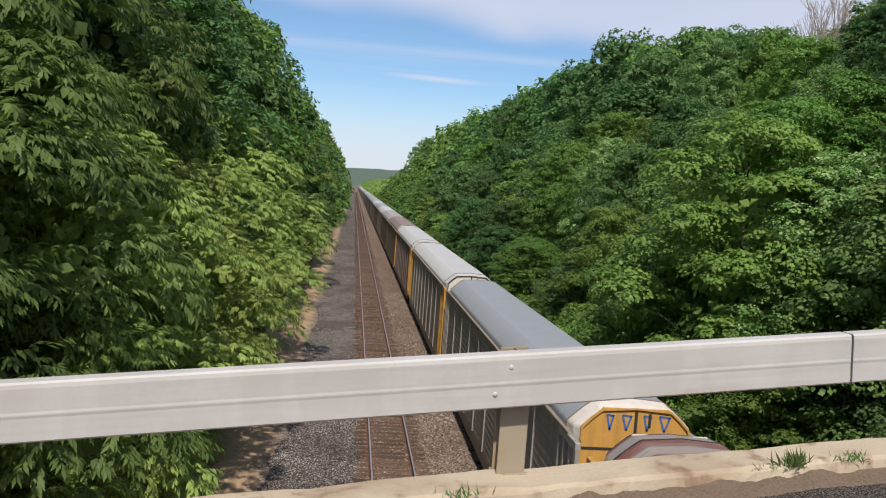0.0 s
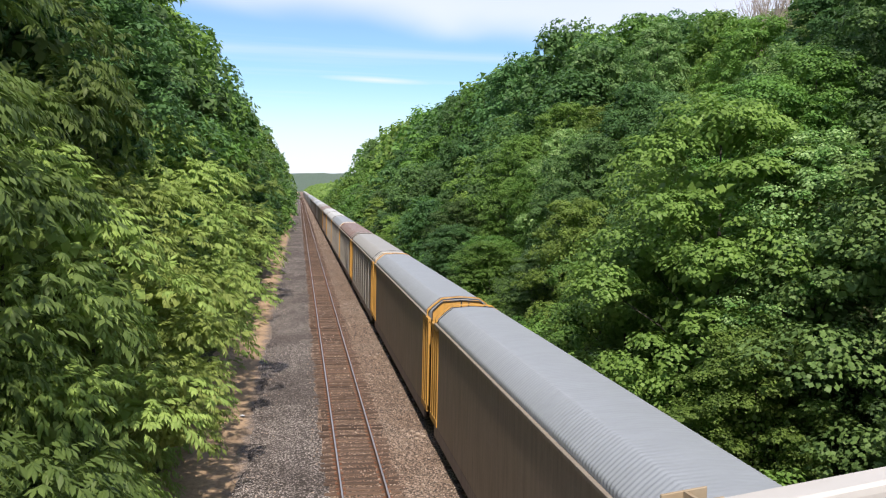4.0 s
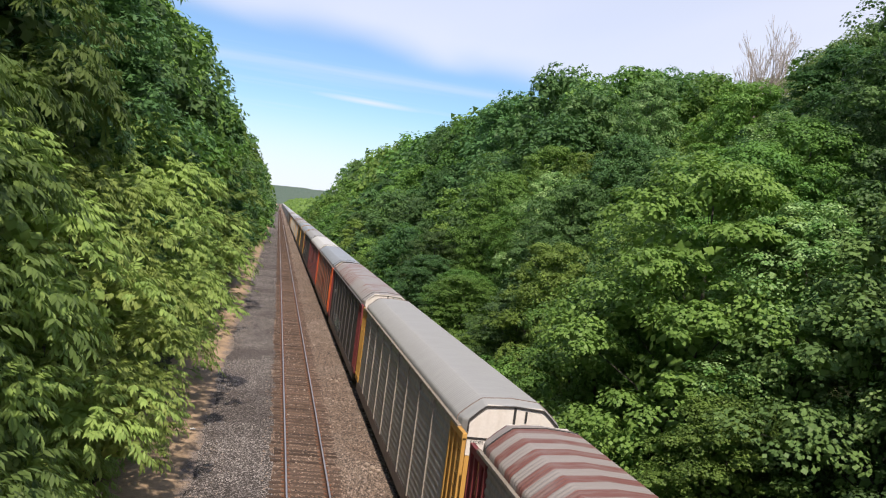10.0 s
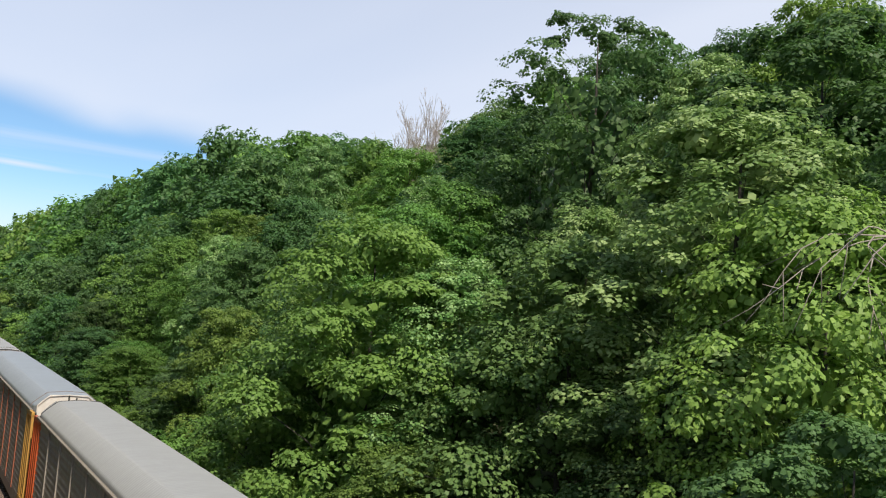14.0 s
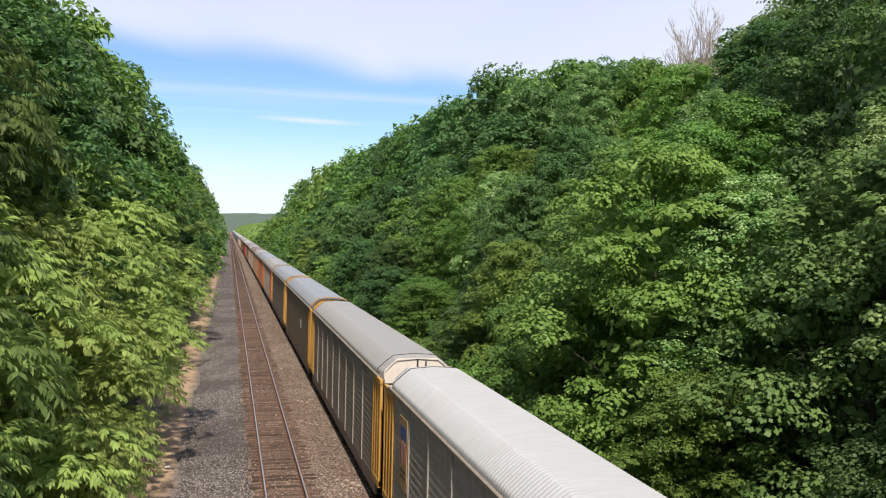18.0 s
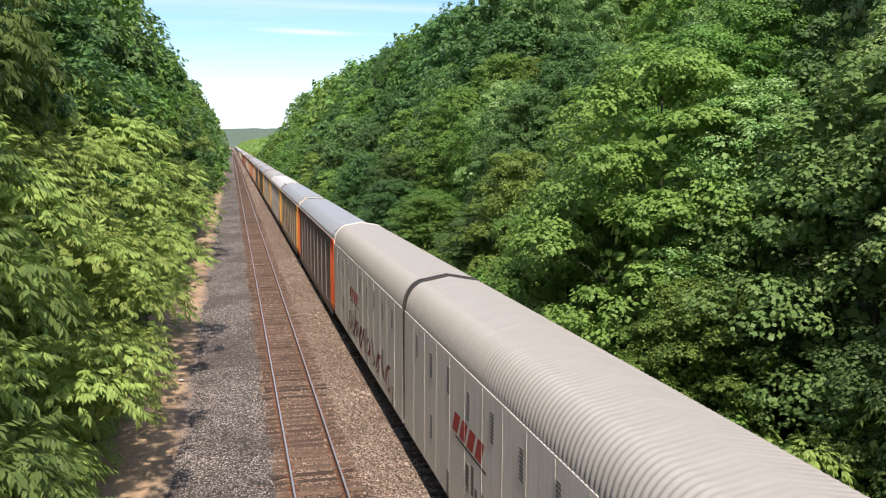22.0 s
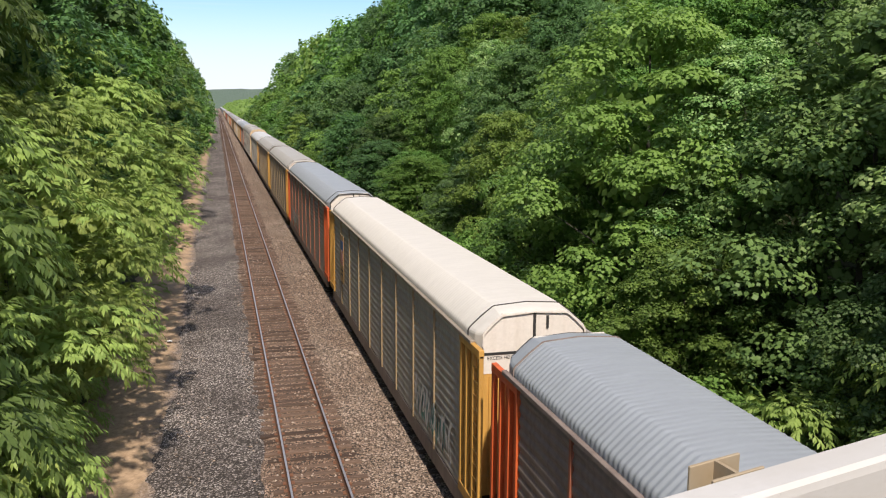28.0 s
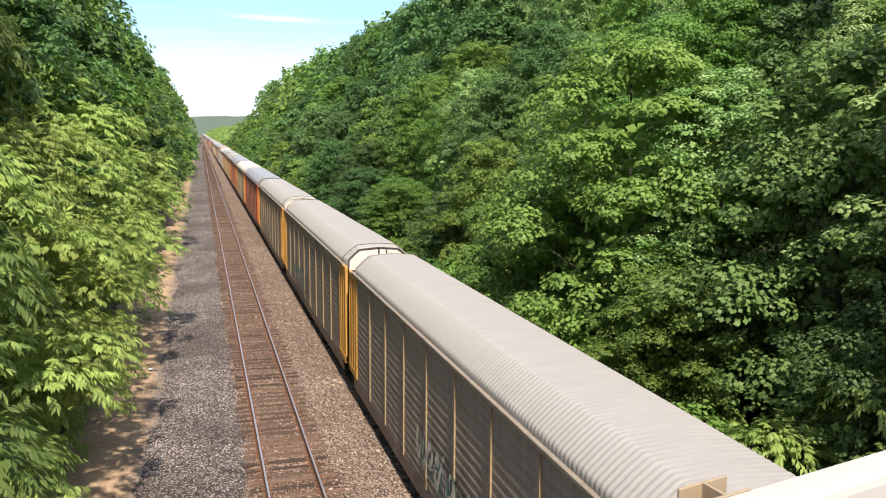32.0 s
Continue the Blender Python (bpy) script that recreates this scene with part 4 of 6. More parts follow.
STAND_OUT = [("n2", 12.6, 28.0, 13.6, 1.0), ("n4", 15.6, 20.5, 11.5, 1.1), ("n3", 16.9, 15.2, 14.5, 1.2), ("n5", 26.0, 31.6, 18.4, 1.0), ("n2", 11.6, 34.0, 9.0, 1.1),
             ("n0", 22.0, 37.0, 12.0, 1.1), ("n1", 14.4, 15.0, 8.5, 1.1), ("n1", 24.5, 18.0, 15.0, 1.1), ("n2", 15.0, 11.2, 12.5, 0.9), ("n0", 11.4, 23.0, 6.6, 1.2), ("n3", 19.0, 23.5, 11.0, 1.0), ("n0", 30.0, 17.5, 15.0, 1.1),
             ("n3", 14.8, 25.4, 11.2, 1.15)]


def forest():
    P = prototypes()
    rng = random.Random(21)
    # single trees that stand out: kind, place, height, width of the crown
    for key, x, yy, h, w in STAND_OUT:
        sz = h / HT[key]
        plant(P, key, x, yy, sz * w, rng.uniform(0, 6.28), 0.2, 1 / w)
    # wooded slope on the train's side: rows from the track up to the ridge
    rows = [(12.2, 6.2, 0), (17.0, 7.2, 1), (23.0, 8.0, 2), (30.0, 8.4, 3), (38, 9.4, 4), (48, 10.5, 5)]
    for x0, step, r in rows:
        y = 5.0 + 2.6 * (r % 2) + x0 * 0.15
        while y < 430:
            d = math.hypot(x0, y)
            x = x0 + rng.uniform(-1.5, 1.5) * (1 + r * 0.15)
            yy = y + rng.uniform(-0.3, 0.3) * step
            if r < 3 and d < 44:
                key = rng.choice(("n1", "n0", "n4") if r == 0 and y < 20 else ("n2", "n4", "n0", "n2") if r == 0 else ("n2", "n0", "n3", "n1", "n3", "n0", "n1"))
            elif d < 80:
                key = rng.choice(("m0", "m1", "m2", "m1", "m3"))
            elif d < 170:
                key = rng.choice(("q0", "q1", "q2", "q1"))
            else:
                key = rng.choice(("f0", "f1"))
            h0 = {0: 8.2, 1: 11.0, 2: 12.5}.get(r, 14.0) * rng.uniform(0.78, 1.22)
            g = hill(x, yy)
            top = g + h0
            lim = cap_height(x, yy, SKY_R)
            # a crown's shoulders stay under the skyline as well
            ux, uy = yy / math.hypot(x, yy), -x / math.hypot(x, yy)
            lim = min(lim, *(cap_height(x + ux * q, yy + uy * q, SKY_R) + 1.2 for q in (-3.6, 3.6)))
            if r >= 3 and lim > g + 6:      # ridge rows reach up to the skyline
                top = min(lim * rng.uniform(0.96, 1.06), g + 24)
            top = min(top, lim + rng.uniform(-1.0, 1.0))
            h = (top - g) * (1.03 if r >= 3 else 0.98)
            if h > 1.6 and all(math.hypot(x - q[1], yy - q[2]) > 3.4 for q in STAND_OUT):
                sz = h / HT[key]
                s = max(0.6, min(sz, h0 / HT[key] * 1.05), sz / 1.25) * rng.uniform(0.90, 1.08)
                plant(P, key, x, yy, s, rng.uniform(0, 6.28), 0.15, sz / s)
            y += step * rng.uniform(0.8, 1.2) * (1.0 if d < 110 else 1.35 if d < 220 else 2.0)
    for x, yy, s in ((11.6, 13.2, 0.8), (12.6, 15.4, 0.95)):
        plant(P, "w2", x, yy, s, rng.uniform(0, 6.28), 0.1, 1.0, "shrubs at the foot of the slope")
    for x, yy, s in ((-9.5, 14.6, 0.95), (-9.3, 18.2, 1.0), (-9.6, 22.5, 0.95)):
        plant(P, "w2", x, yy, s, rng.uniform(0, 6.28), 0.1, 1.0, "trees of the bank beside the dirt strip")
    # low shrubs at the foot of the slope
    y = 19.0
    while y < 120:
        plant(P, rng.choice(("b0", "b1")), rng.uniform(9.6, 11.0), y, rng.uniform(0.7, 1.05), rng.uniform(0, 6.28), 0.1, 1.0, "shrubs at the foot of the slope")
        y += rng.uniform(3.0, 6.0)
    # opposite bank: hanging-leaved trees close to the tracks
    for x0, step, r in ((-9.9, 4.4, -1), (-9.3, 6.8, 0), (-13.0, 7.4, 1), (-18, 8.0, 2)):
        y = (17.0, 8.0, 10.0, 9.0)[r + 1]
        while y < 430:
            d = math.hypot(x0, y)
            x, yy = x0 + rng.uniform(-0.7, 0.7) - 0.5 * float(smooth(30, 70, y)) - (1.5 if y < 16 else 0), y + rng.uniform(-0.8, 0.8)
            # w1, with shade painted into its leaves, darkens the nearest part of the bank
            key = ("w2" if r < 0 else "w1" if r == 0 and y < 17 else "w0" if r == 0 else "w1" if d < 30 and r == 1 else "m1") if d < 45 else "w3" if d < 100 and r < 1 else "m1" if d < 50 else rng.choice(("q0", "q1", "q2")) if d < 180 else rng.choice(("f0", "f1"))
            g = hill(x, yy)
            lim = cap_height(x + 1.2, yy, SKY_L)
            h0 = 5.0 if r < 0 else 11.0 if r == 0 else 18 if r == 1 else 20
            h0 *= rng.uniform(0.8, 1.2)
            h = min(g + h0, lim + rng.uniform(-0.6, 0.8)) * 1.08 - g
            if h > 1.5 and not (r < 0 and d > 200) and not (r == 2 and d > 60):
                sz = h / HT[key]
                s = max(0.55, min(1.2, sz), sz / 1.3)
                plant(P, key, x, yy, s, rng.uniform(0, 6.28), 0.2, sz / s, "trees of the bank beside the dirt strip")
            y += step * rng.uniform(0.8, 1.2) * (1.0 if d < 110 else 1.3 if d < 220 else 2.0)
    for k in list(P):
        if k.endswith("_m"):
            P[k[:-2]].matrix_basis = P[k]
        elif k not in used:
            for c in list(P[k].children):
                bpy.data.objects.remove(c)
            bpy.data.objects.remove(P[k])


forest()


def far_woods():
    """Distant wooded hills that close the view, and the woods beyond the last single trees."""
    rng = np.random.default_rng(5)
    M = Mat("far_wood_hazed", 0.95)
    n1, n2 = M.noise(0.05, 6), M.noise(0.4, 4)
    # the haze of distance is painted in: greens greyed and shifted towards blue
    M.color(M.mix(n1, M.ramp(n2, [(0.3, (0.050, 0.108, 0.068)), (0.7, (0.11, 0.15, 0.105))]), (0.10, 0.135, 0.11)))
    M.bump(n2, 1.0, 3.0)
    V, F = [], []
    nx, ny = 120, 12
    for j in range(ny):
        for i in range(nx):
            x = -1800 + 3600 * i / (nx - 1)
            y = 2300 + 900 * j / (ny - 1)
            u = j / (ny - 1)
            z = (60 + 10 * noise.noise((x * 0.0016, 0.4, 0)) + 5 * noise.noise((x * 0.006, 3, 0))) * math.sin(math.pi * 0.5 * min(1, u * 1.5)) + 2.5 * noise.noise((x * 0.05, y * 0.05, 0)) - 2
            V.append((x, y, z))
    for j in range(ny - 1):
        for i in range(nx - 1):
            F.append((j * nx + i, j * nx + i + 1, (j + 1) * nx + i + 1, (j + 1) * nx + i))
    tagged(mesh_obj("backdrop_hill", V, F, M.m, smooth=True), "hazy wooded hill closing the far end of the tracks", "hill", kind="structure")
    # continuous woods from 400 m outward, as rough canopies of large leaf clumps
    for name, sx, mat in (("far_woods_east", 1, LEAF[0]), ("far_woods_west", -1, LEAF[1])):
        n = 9000
        y = 380 + 1900 * rng.random(n) ** 1.7
        inner = 10.5 if sx > 0 else 9.0
        w = rng.random(n) ** 1.6
        x = sx * (inner + 90 * w)
        cap = np.array([cap_height(a, b, SKY_R if sx > 0 else SKY_L) for a, b in zip(x, y)])
        z = np.minimum(cap, 1 + 12 * np.clip(w * 8 + 0.15, 0, 1) + 12 * w * (sx > 0)) * rng.uniform(0.35, 1.0, n)
        C = np.stack([x, y, z], 1)
        U = unit(rng.normal(0, 1, (n, 3)) * np.array([1, 1, 0.4]))
        nrm = unit(np.array([-0.6 * sx, -0.9, 1.0]) + rng.normal(0, 0.5, (n, 3)))
        Wd = unit(np.cross(nrm, U))
        L = rng.uniform(1.6, 3.6, n)
        o = new(name, leaf_mesh(name, C, U, Wd, L, L * 0.45, 0.3, mat))
        tagged(o, "distant woods running along the tracks to the horizon", "woods", kind="stuff")


far_woods()


def bare_tree(x, y, H, spread, seed, name="bare_tree", label="leafless grey tree standing on the ridge", up=1.0, z=None, twigs=4):
    """A dead tree: forking tapered twigs without leaves."""
    rng = random.Random(seed)
    paths = []

    def grow(p, d, length, r, depth):
        q = p + d * length * 0.5 + Vector((rng.uniform(-1, 1), rng.uniform(-1, 1), 0)) * length * 0.05
        e = p + d * length
        paths.append([(p, max(r, 0.014)), (q, max(r * 0.8, 0.012)), (e, max(r * 0.6, 0.010))])
        if depth:
            for _ in range(3 if depth > 2 else 2):
                v = (d + Vector((rng.uniform(-1, 1), rng.uniform(-1, 1), rng.uniform(-0.1, 0.5) * up)) * spread).normalized()
                grow(p.lerp(e, rng.uniform(0.55, 1.0)), v, length * rng.uniform(0.5, 0.75), r * 0.55, depth - 1)
    grow(Vector((0, 0, 0)), Vector((0, 0, 1)), H * 0.45, H * 0.010, twigs)
    V, F = limb_mesh(paths, 4)
    t = tagged(new(name), label, "tree")
    mesh_obj("trunk", V, F, DEAD, t, smooth=True)
    t.location = (x, y, hill(x, y) - 0.2 if z is None else z)
    return t


def dead_limb(x, y, z, length, seed, aim):
    """A broken grey branch hanging out of the foliage, with its own stem down to the ground."""
    rng = random.Random(seed)
    g = hill(x, y)
    a = Vector((x, y, g - 0.2))
    top = Vector((x, y, z))
    d = Vector(aim).normalized()
    paths = [[(a, 0.07), (a.lerp(top, 0.5) + Vector((0.2, 0.1, 0)), 0.05), (top, 0.028)]]
    for i in range(5):
        v = (d + Vector((rng.uniform(-0.6, 0.6), rng.uniform(-0.6, 0.6), rng.uniform(-0.5, 0.5)))).normalized()
        p, P = top.copy(), [(top, 0.020)]
        for j in range(6):
            v = (v + Vector((rng.uniform(-0.35, 0.35), rng.uniform(-0.35, 0.35), rng.uniform(-0.35, 0.15)))).normalized()
            p = p + v * length / 6
            P.append((p.copy(), 0.018 * (1 - j / 6.5)))
        paths.append(P)
        for q in (2, 3, 4):
            w = (v + Vector((rng.uniform(-1, 1), rng.uniform(-1, 1), rng.uniform(-1, 0.6)))).normalized()
            paths.append([(P[q][0], 0.012), (P[q][0] + w * length * 0.25, 0.006)])
    V, F = limb_mesh(paths, 4)
    t = tagged(new("dead_tree"), "thin dead tree with bare grey curling branches", "tree")
    mesh_obj("trunk", V, F, DEAD, t, smooth=True)


bare_tree(40.0, 75.0, 22.0, 0.34, 3, twigs=6)
bare_tree(42.4, 77.5, 22.0, 0.34, 5, twigs=6)
bare_tree(44.4, 77.0, 20.5, 0.34, 15, twigs=6)
bare_tree(29.0, 33.0, 10.5, 0.5, 8, label="leafless grey sapling among green trees")
dead_limb(19.5, 20.0, 9.0, 3.6, 2, (-1, -0.4, -0.1))
dead_limb(21.5, 17.5, 11.5, 4.0, 4, (-0.8, -0.6, 0.2))
dead_limb(14.2, 9.3, 12.4, 4.2, 9, (-0.75, 0.55, 0.0))
dead_limb(14.2, 18.0, 4.6, 2.6, 6, (-0.5, -0.7, -0.4))


def weeds(x, n, seed, size):
    """A tuft of grass blades on the kerb."""
    rng = np.random.default_rng(seed)
    C = np.stack([rng.normal(0, 0.05, n), rng.normal(0, 0.025, n), np.zeros(n)], 1)
    U = unit(np.stack([rng.normal(0, 0.5, n), rng.normal(0, 0.5, n), np.ones(n)], 1))
    Wd = unit(np.cross(U, rng.normal(0, 1, (n, 3))))
    L = size * rng.uniform(0.5, 1.2, n)
    o = new("grass_tuft", leaf_mesh("grass_tuft", C, U, Wd, L, L * 0.04, 0.2, LEAF[3]))
    o.matrix_world = DECK @ Matrix.Translation((x, -0.06, -0.075))
    tagged(o, "tuft of green weeds growing on the kerb", "grass", group="weeds on the kerb", kind="stuff")


weeds(1.78, 90, 1, 0.10)
weeds(2.14, 60, 2, 0.07)
weeds(1.62, 30, 4, 0.045)
weeds(-0.17, 45, 3, 0.075)


# ---------------------------------------------------------------- train
def paint(name, base, dirt=(0.10, 0.08, 0.06), rough=0.6, metal=0.0, amount=0.5):
    """Weathered car paint: streaks running down, dirt in patches."""
    M = Mat(name, rough, metal)
    v = M.coords((2.5, 2.5, 0.25))
    st, n1, n2 = M.noise(2.0, 5, vec=v), M.noise(0.7, 4), M.noise(14, 4)
    c = M.mix(M.ramp(st, [(0.42, (0, 0, 0)), (0.8, (amount, amount, amount))]), base, dirt)
    c = M.mix(M.ramp(n1, [(0.5, (0, 0, 0)), (0.75, (amount * 0.6,) * 3)]), c, tuple(min(1, b * 1.25 + 0.03) for b in base))
    c = M.mix(0.25, c, M.ramp(n2, [(0.3, (0.75,) * 3), (0.7, (1.15,) * 3)]), "MULTIPLY")
    sc = M.noise(3.0, 6, 0.7, M.coords((1, 0.5, 2.2)))
    c = M.mix(M.ramp(sc, [(0.58, (0, 0, 0)), (0.72, (amount * 0.55,) * 3)]), c, tuple(min(1, v * 0.6 + 0.16) for v in base))
    rs = M.noise(1.7, 5, 0.65, M.coords((1, 1.6, 0.45)))
    c = M.mix(M.ramp(rs, [(0.60, (0, 0, 0)), (0.74, (amount * 0.7,) * 3)]), c, (0.15, 0.085, 0.055))
    M.color(c).rough(n1, max(0.2, rough - 0.12), min(1, rough + 0.15)).bump(n2, 0.08, 0.006)
    return M.m


def roof_paint(name, base, rust=None, stripes=False, rough=0.55, metal=0.0, amount=0.6):
    M = Mat(name, rough, metal)
    n1, n2 = M.noise(0.45, 5, 0.6), M.noise(9, 4)
    v = M.coords((0.8, 3.0, 1))
    n3 = M.noise(1.3, 5, 0.6, v)
    c = M.mix(n2, tuple(b * 0.93 for b in base), tuple(min(1, b * 1.05) for b in base))
    c = M.mix(M.ramp(n3, [(0.4, (0.25,) * 3), (0.65, (0, 0, 0))]), c, tuple(b * 0.72 for b in base))
    if rust:
        f = M.ramp(n1, [(0.50, (0, 0, 0)), (0.66, (amount,) * 3)])
        if stripes:
            wv = M.nt.nodes.new("ShaderNodeTexWave")
            wv.bands_direction = "Y"
            wv.inputs["Scale"].default_value = 0.36
            wv.inputs["Distortion"].default_value = 1.2
            wv.inputs["Detail"].default_value = 2
            M.link(M.tc.outputs["Object"], wv.inputs["Vector"])
            s = M.ramp(wv.outputs[0], [(0.45, (0, 0, 0)), (0.6, (1, 1, 1))])
            f = M.mix(1.0, s, M.ramp(n3, [(0.3, (0.45,) * 3), (0.55, (1, 1, 1))]), "MULTIPLY") if stripes == 1 else M.mix(1.0, s, M.ramp(n1, [(0.45, (0, 0, 0)), (0.55, (1, 1, 1))]), "MULTIPLY")
        c = M.mix(f, c, rust)
    M.color(c).rough(n1, rough - 0.1, rough + 0.15)
    return M.m


YEL = paint("paint_yellow", (0.50, 0.275, 0.065), (0.16, 0.09, 0.04), amount=0.55)
ORG = paint("paint_orange_red", (0.55, 0.105, 0.03), (0.18, 0.05, 0.03), amount=0.5)
OCH = paint("post_ochre", (0.30, 0.225, 0.135), (0.19, 0.14, 0.09))
RST = paint("post_rust_orange", (0.30, 0.105, 0.06), (0.15, 0.07, 0.05))
MAR = paint("paint_maroon", (0.17, 0.035, 0.035), (0.07, 0.03, 0.03))
BLK = paint("paint_black", (0.035, 0.033, 0.033), (0.09, 0.08, 0.07))
TAN = paint("paint_tan", (0.46, 0.295, 0.135), (0.20, 0.12, 0.07))
BEIGE = paint("paint_beige", (0.55, 0.43, 0.29), (0.26, 0.16, 0.10), amount=0.6)
WHT = paint("paint_white", (0.62, 0.58, 0.53), (0.42, 0.34, 0.26), amount=0.35)
CREAM_D = paint("seam_cream", (0.64, 0.61, 0.54), (0.30, 0.26, 0.2), amount=0.3)
VENT = paint("vent_grey", (0.15, 0.14, 0.125), (0.08, 0.07, 0.06), amount=0.3)
CREAM = paint("paint_cream", (0.70, 0.67, 0.60), (0.34, 0.29, 0.23), amount=0.35)
RED = paint("paint_red_mark", (0.42, 0.05, 0.04), (0.2, 0.05, 0.04), amount=0.2)
BLUE = paint("paint_blue_mark", (0.05, 0.12, 0.32), (0.05, 0.06, 0.12), amount=0.2)
TEAL = paint("spray_teal", (0.13, 0.33, 0.31), (0.10, 0.12, 0.12))
SPRAY = paint("spray_white", (0.68, 0.67, 0.65), (0.3, 0.28, 0.26), amount=0.5)
INK = paint("letter_black", (0.03, 0.03, 0.03), (0.05, 0.05, 0.05), amount=0.2)
S_GAL = paint("side_galvanised", (0.37, 0.355, 0.325), (0.13, 0.11, 0.09), 0.55, 0.25)
RAIL_PALE = paint("top_rail_pale", (0.27, 0.235, 0.19), (0.14, 0.10, 0.07), 0.6, 0.1)
S_DRK = paint("side_dark", (0.315, 0.28, 0.24), (0.095, 0.08, 0.068), 0.6, 0.1)
S_BLK = paint("side_black", (0.085, 0.078, 0.076), (0.13, 0.12, 0.11), 0.6)
S_OLV = paint("side_olive", (0.27, 0.215, 0.16), (0.10, 0.08, 0.06), 0.6, 0.1)
S_BRN = paint("side_brown", (0.205, 0.165, 0.145), (0.07, 0.045, 0.04), 0.6)
S_RED = paint("side_grey_red", (0.235, 0.20, 0.19), (0.14, 0.08, 0.075), 0.6)
R_GRY = roof_paint("roof_grey", (0.315, 0.318, 0.312))
R_BLU = roof_paint("roof_blue_grey", (0.285, 0.315, 0.345), rough=0.5, metal=0.1)
R_WHT = roof_paint("roof_white", (0.470, 0.485, 0.490), (0.42, 0.41, 0.39), amount=0.35)
R_CRM = roof_paint("roof_cream", (0.56, 0.54, 0.50))
R_WRU = roof_paint("roof_white_rusty", (0.50, 0.505, 0.495), (0.46, 0.38, 0.29), amount=0.35)
R_STR = roof_paint("roof_rust_striped", (0.28, 0.25, 0.23), (0.17, 0.075, 0.062), 1)
R_PAT = roof_paint("roof_rust_patched", (0.28, 0.262, 0.25), (0.19, 0.075, 0.07), 2)
R_ART = roof_paint("roof_ribbed_grey", (0.33, 0.32, 0.295))
R_CRG = roof_paint("roof_warm_grey", (0.335, 0.328, 0.308))

PITCH, BODY = 27.09, 26.25
LEN = BODY
EAVE, CREASE, TOP = 4.80, 5.42, 5.50


def along(t):
    """How far the train has gone at t seconds."""
    return 25.2 * t - 0.01466 * t * t


def mk(name, V, F, smooth=False):
    me = bpy.data.meshes.new(name)
    me.from_pydata([tuple(v) for v in V], [], F)
    if smooth:
        me.polygons.foreach_set("use_smooth", [True] * len(me.polygons))
    me.materials.append(S_GAL)
    me.update()
    return me


def mk_bm(name, fill):
    bm = bmesh.new()
    fill(bm)
    me = bpy.data.meshes.new(name)
    bm.to_mesh(me)
    bm.free()
    me.materials.append(S_GAL)
    return me


SHOULDER = ((0.0, 0.0), (0.0, 0.12), (0.02, 0.20), (0.07, 0.28), (0.45, 0.66), (0.80, 0.955), (0.88, 0.99), (1.0, 1.0))


def roof_section(half, eave, crest, top, flat=0.72, low=0.10, bow=False):
    """Sloping shoulders with eased corners (or round ones) and a nearly flat crown, from one eave to the other, as (x, z)."""
    if bow:
        side = [(1 - math.cos(a), math.sin(a)) for a in [math.pi / 2 * i / 7 for i in range(8)]]
    else:
        side = SHOULDER
    right = [(half, eave - low)] + [(half + (flat - half) * u, eave + (crest - eave) * v) for u, v in side]
    return [(-x, z) for x, z in right] + [(0, top)] + right[::-1]


def roof_mesh(length, rib=0.14, depth=0.009, eave=EAVE, crest=CREASE + 0.03, top=TOP, half=1.47, flat=0.72, bow=False):
    """Corrugated roof: soft ribs run across it."""
    prof = roof_section(half, eave, crest, top, flat, bow=bow)
    V, F = [], []
    n = len(prof)
    m = int(length / rib) * 4 + 1
    for j in range(m):
        y = -length / 2 + length * j / (m - 1)
        d = depth * (0, 1, 0, -1)[j % 4]
        for i, (x, z) in enumerate(prof):
            e = (0.35 * d if abs(x) < flat + 0.06 else 2.4 * d) if 0 < i < n - 1 else 0     # deeper over the shoulders
            V.append((x * (1 + e / half), y, z + e))
    for j in range(m - 1):
        for i in range(n - 1):
            F.append((j * n + i, j * n + i + 1, (j + 1) * n + i + 1, (j + 1) * n + i))
    me = mk("roof", V, F, True)
    return me


def panel_mesh(w, z0, z1, ribs, d=0.035):
    """One side panel with level corrugations, in the plane x = 0, facing -x."""
    V, F = [], []
    m = ribs * 4 + 1
    for i in range(m):
        z = z0 + (z1 - z0) * i / (m - 1)
        x = (0, -d, -d, 0)[i % 4]
        V += [(x, -w / 2, z), (x, w / 2, z)]
    for i in range(m - 1):
        F.append((2 * i, 2 * i + 1, 2 * i + 3, 2 * i + 2))
    b = len(V)
    V += [(0.05, -w / 2, z0), (0.05, w / 2, z0), (0.05, -w / 2, z1), (0.05, w / 2, z1)]
    F += [(b, b + 2, b + 3, b + 1), (b, 0, 1, b + 1)[::-1], (2 * (m - 1), b + 2, b + 3, 2 * m - 1)]
    return mk("side_panel", V, F)


BAYS = 9
SIDE0, SIDE1 = -LEN / 2 + 1.62, LEN / 2 - 1.62
BAYW = (SIDE1 - SIDE0) / BAYS
ME = {}


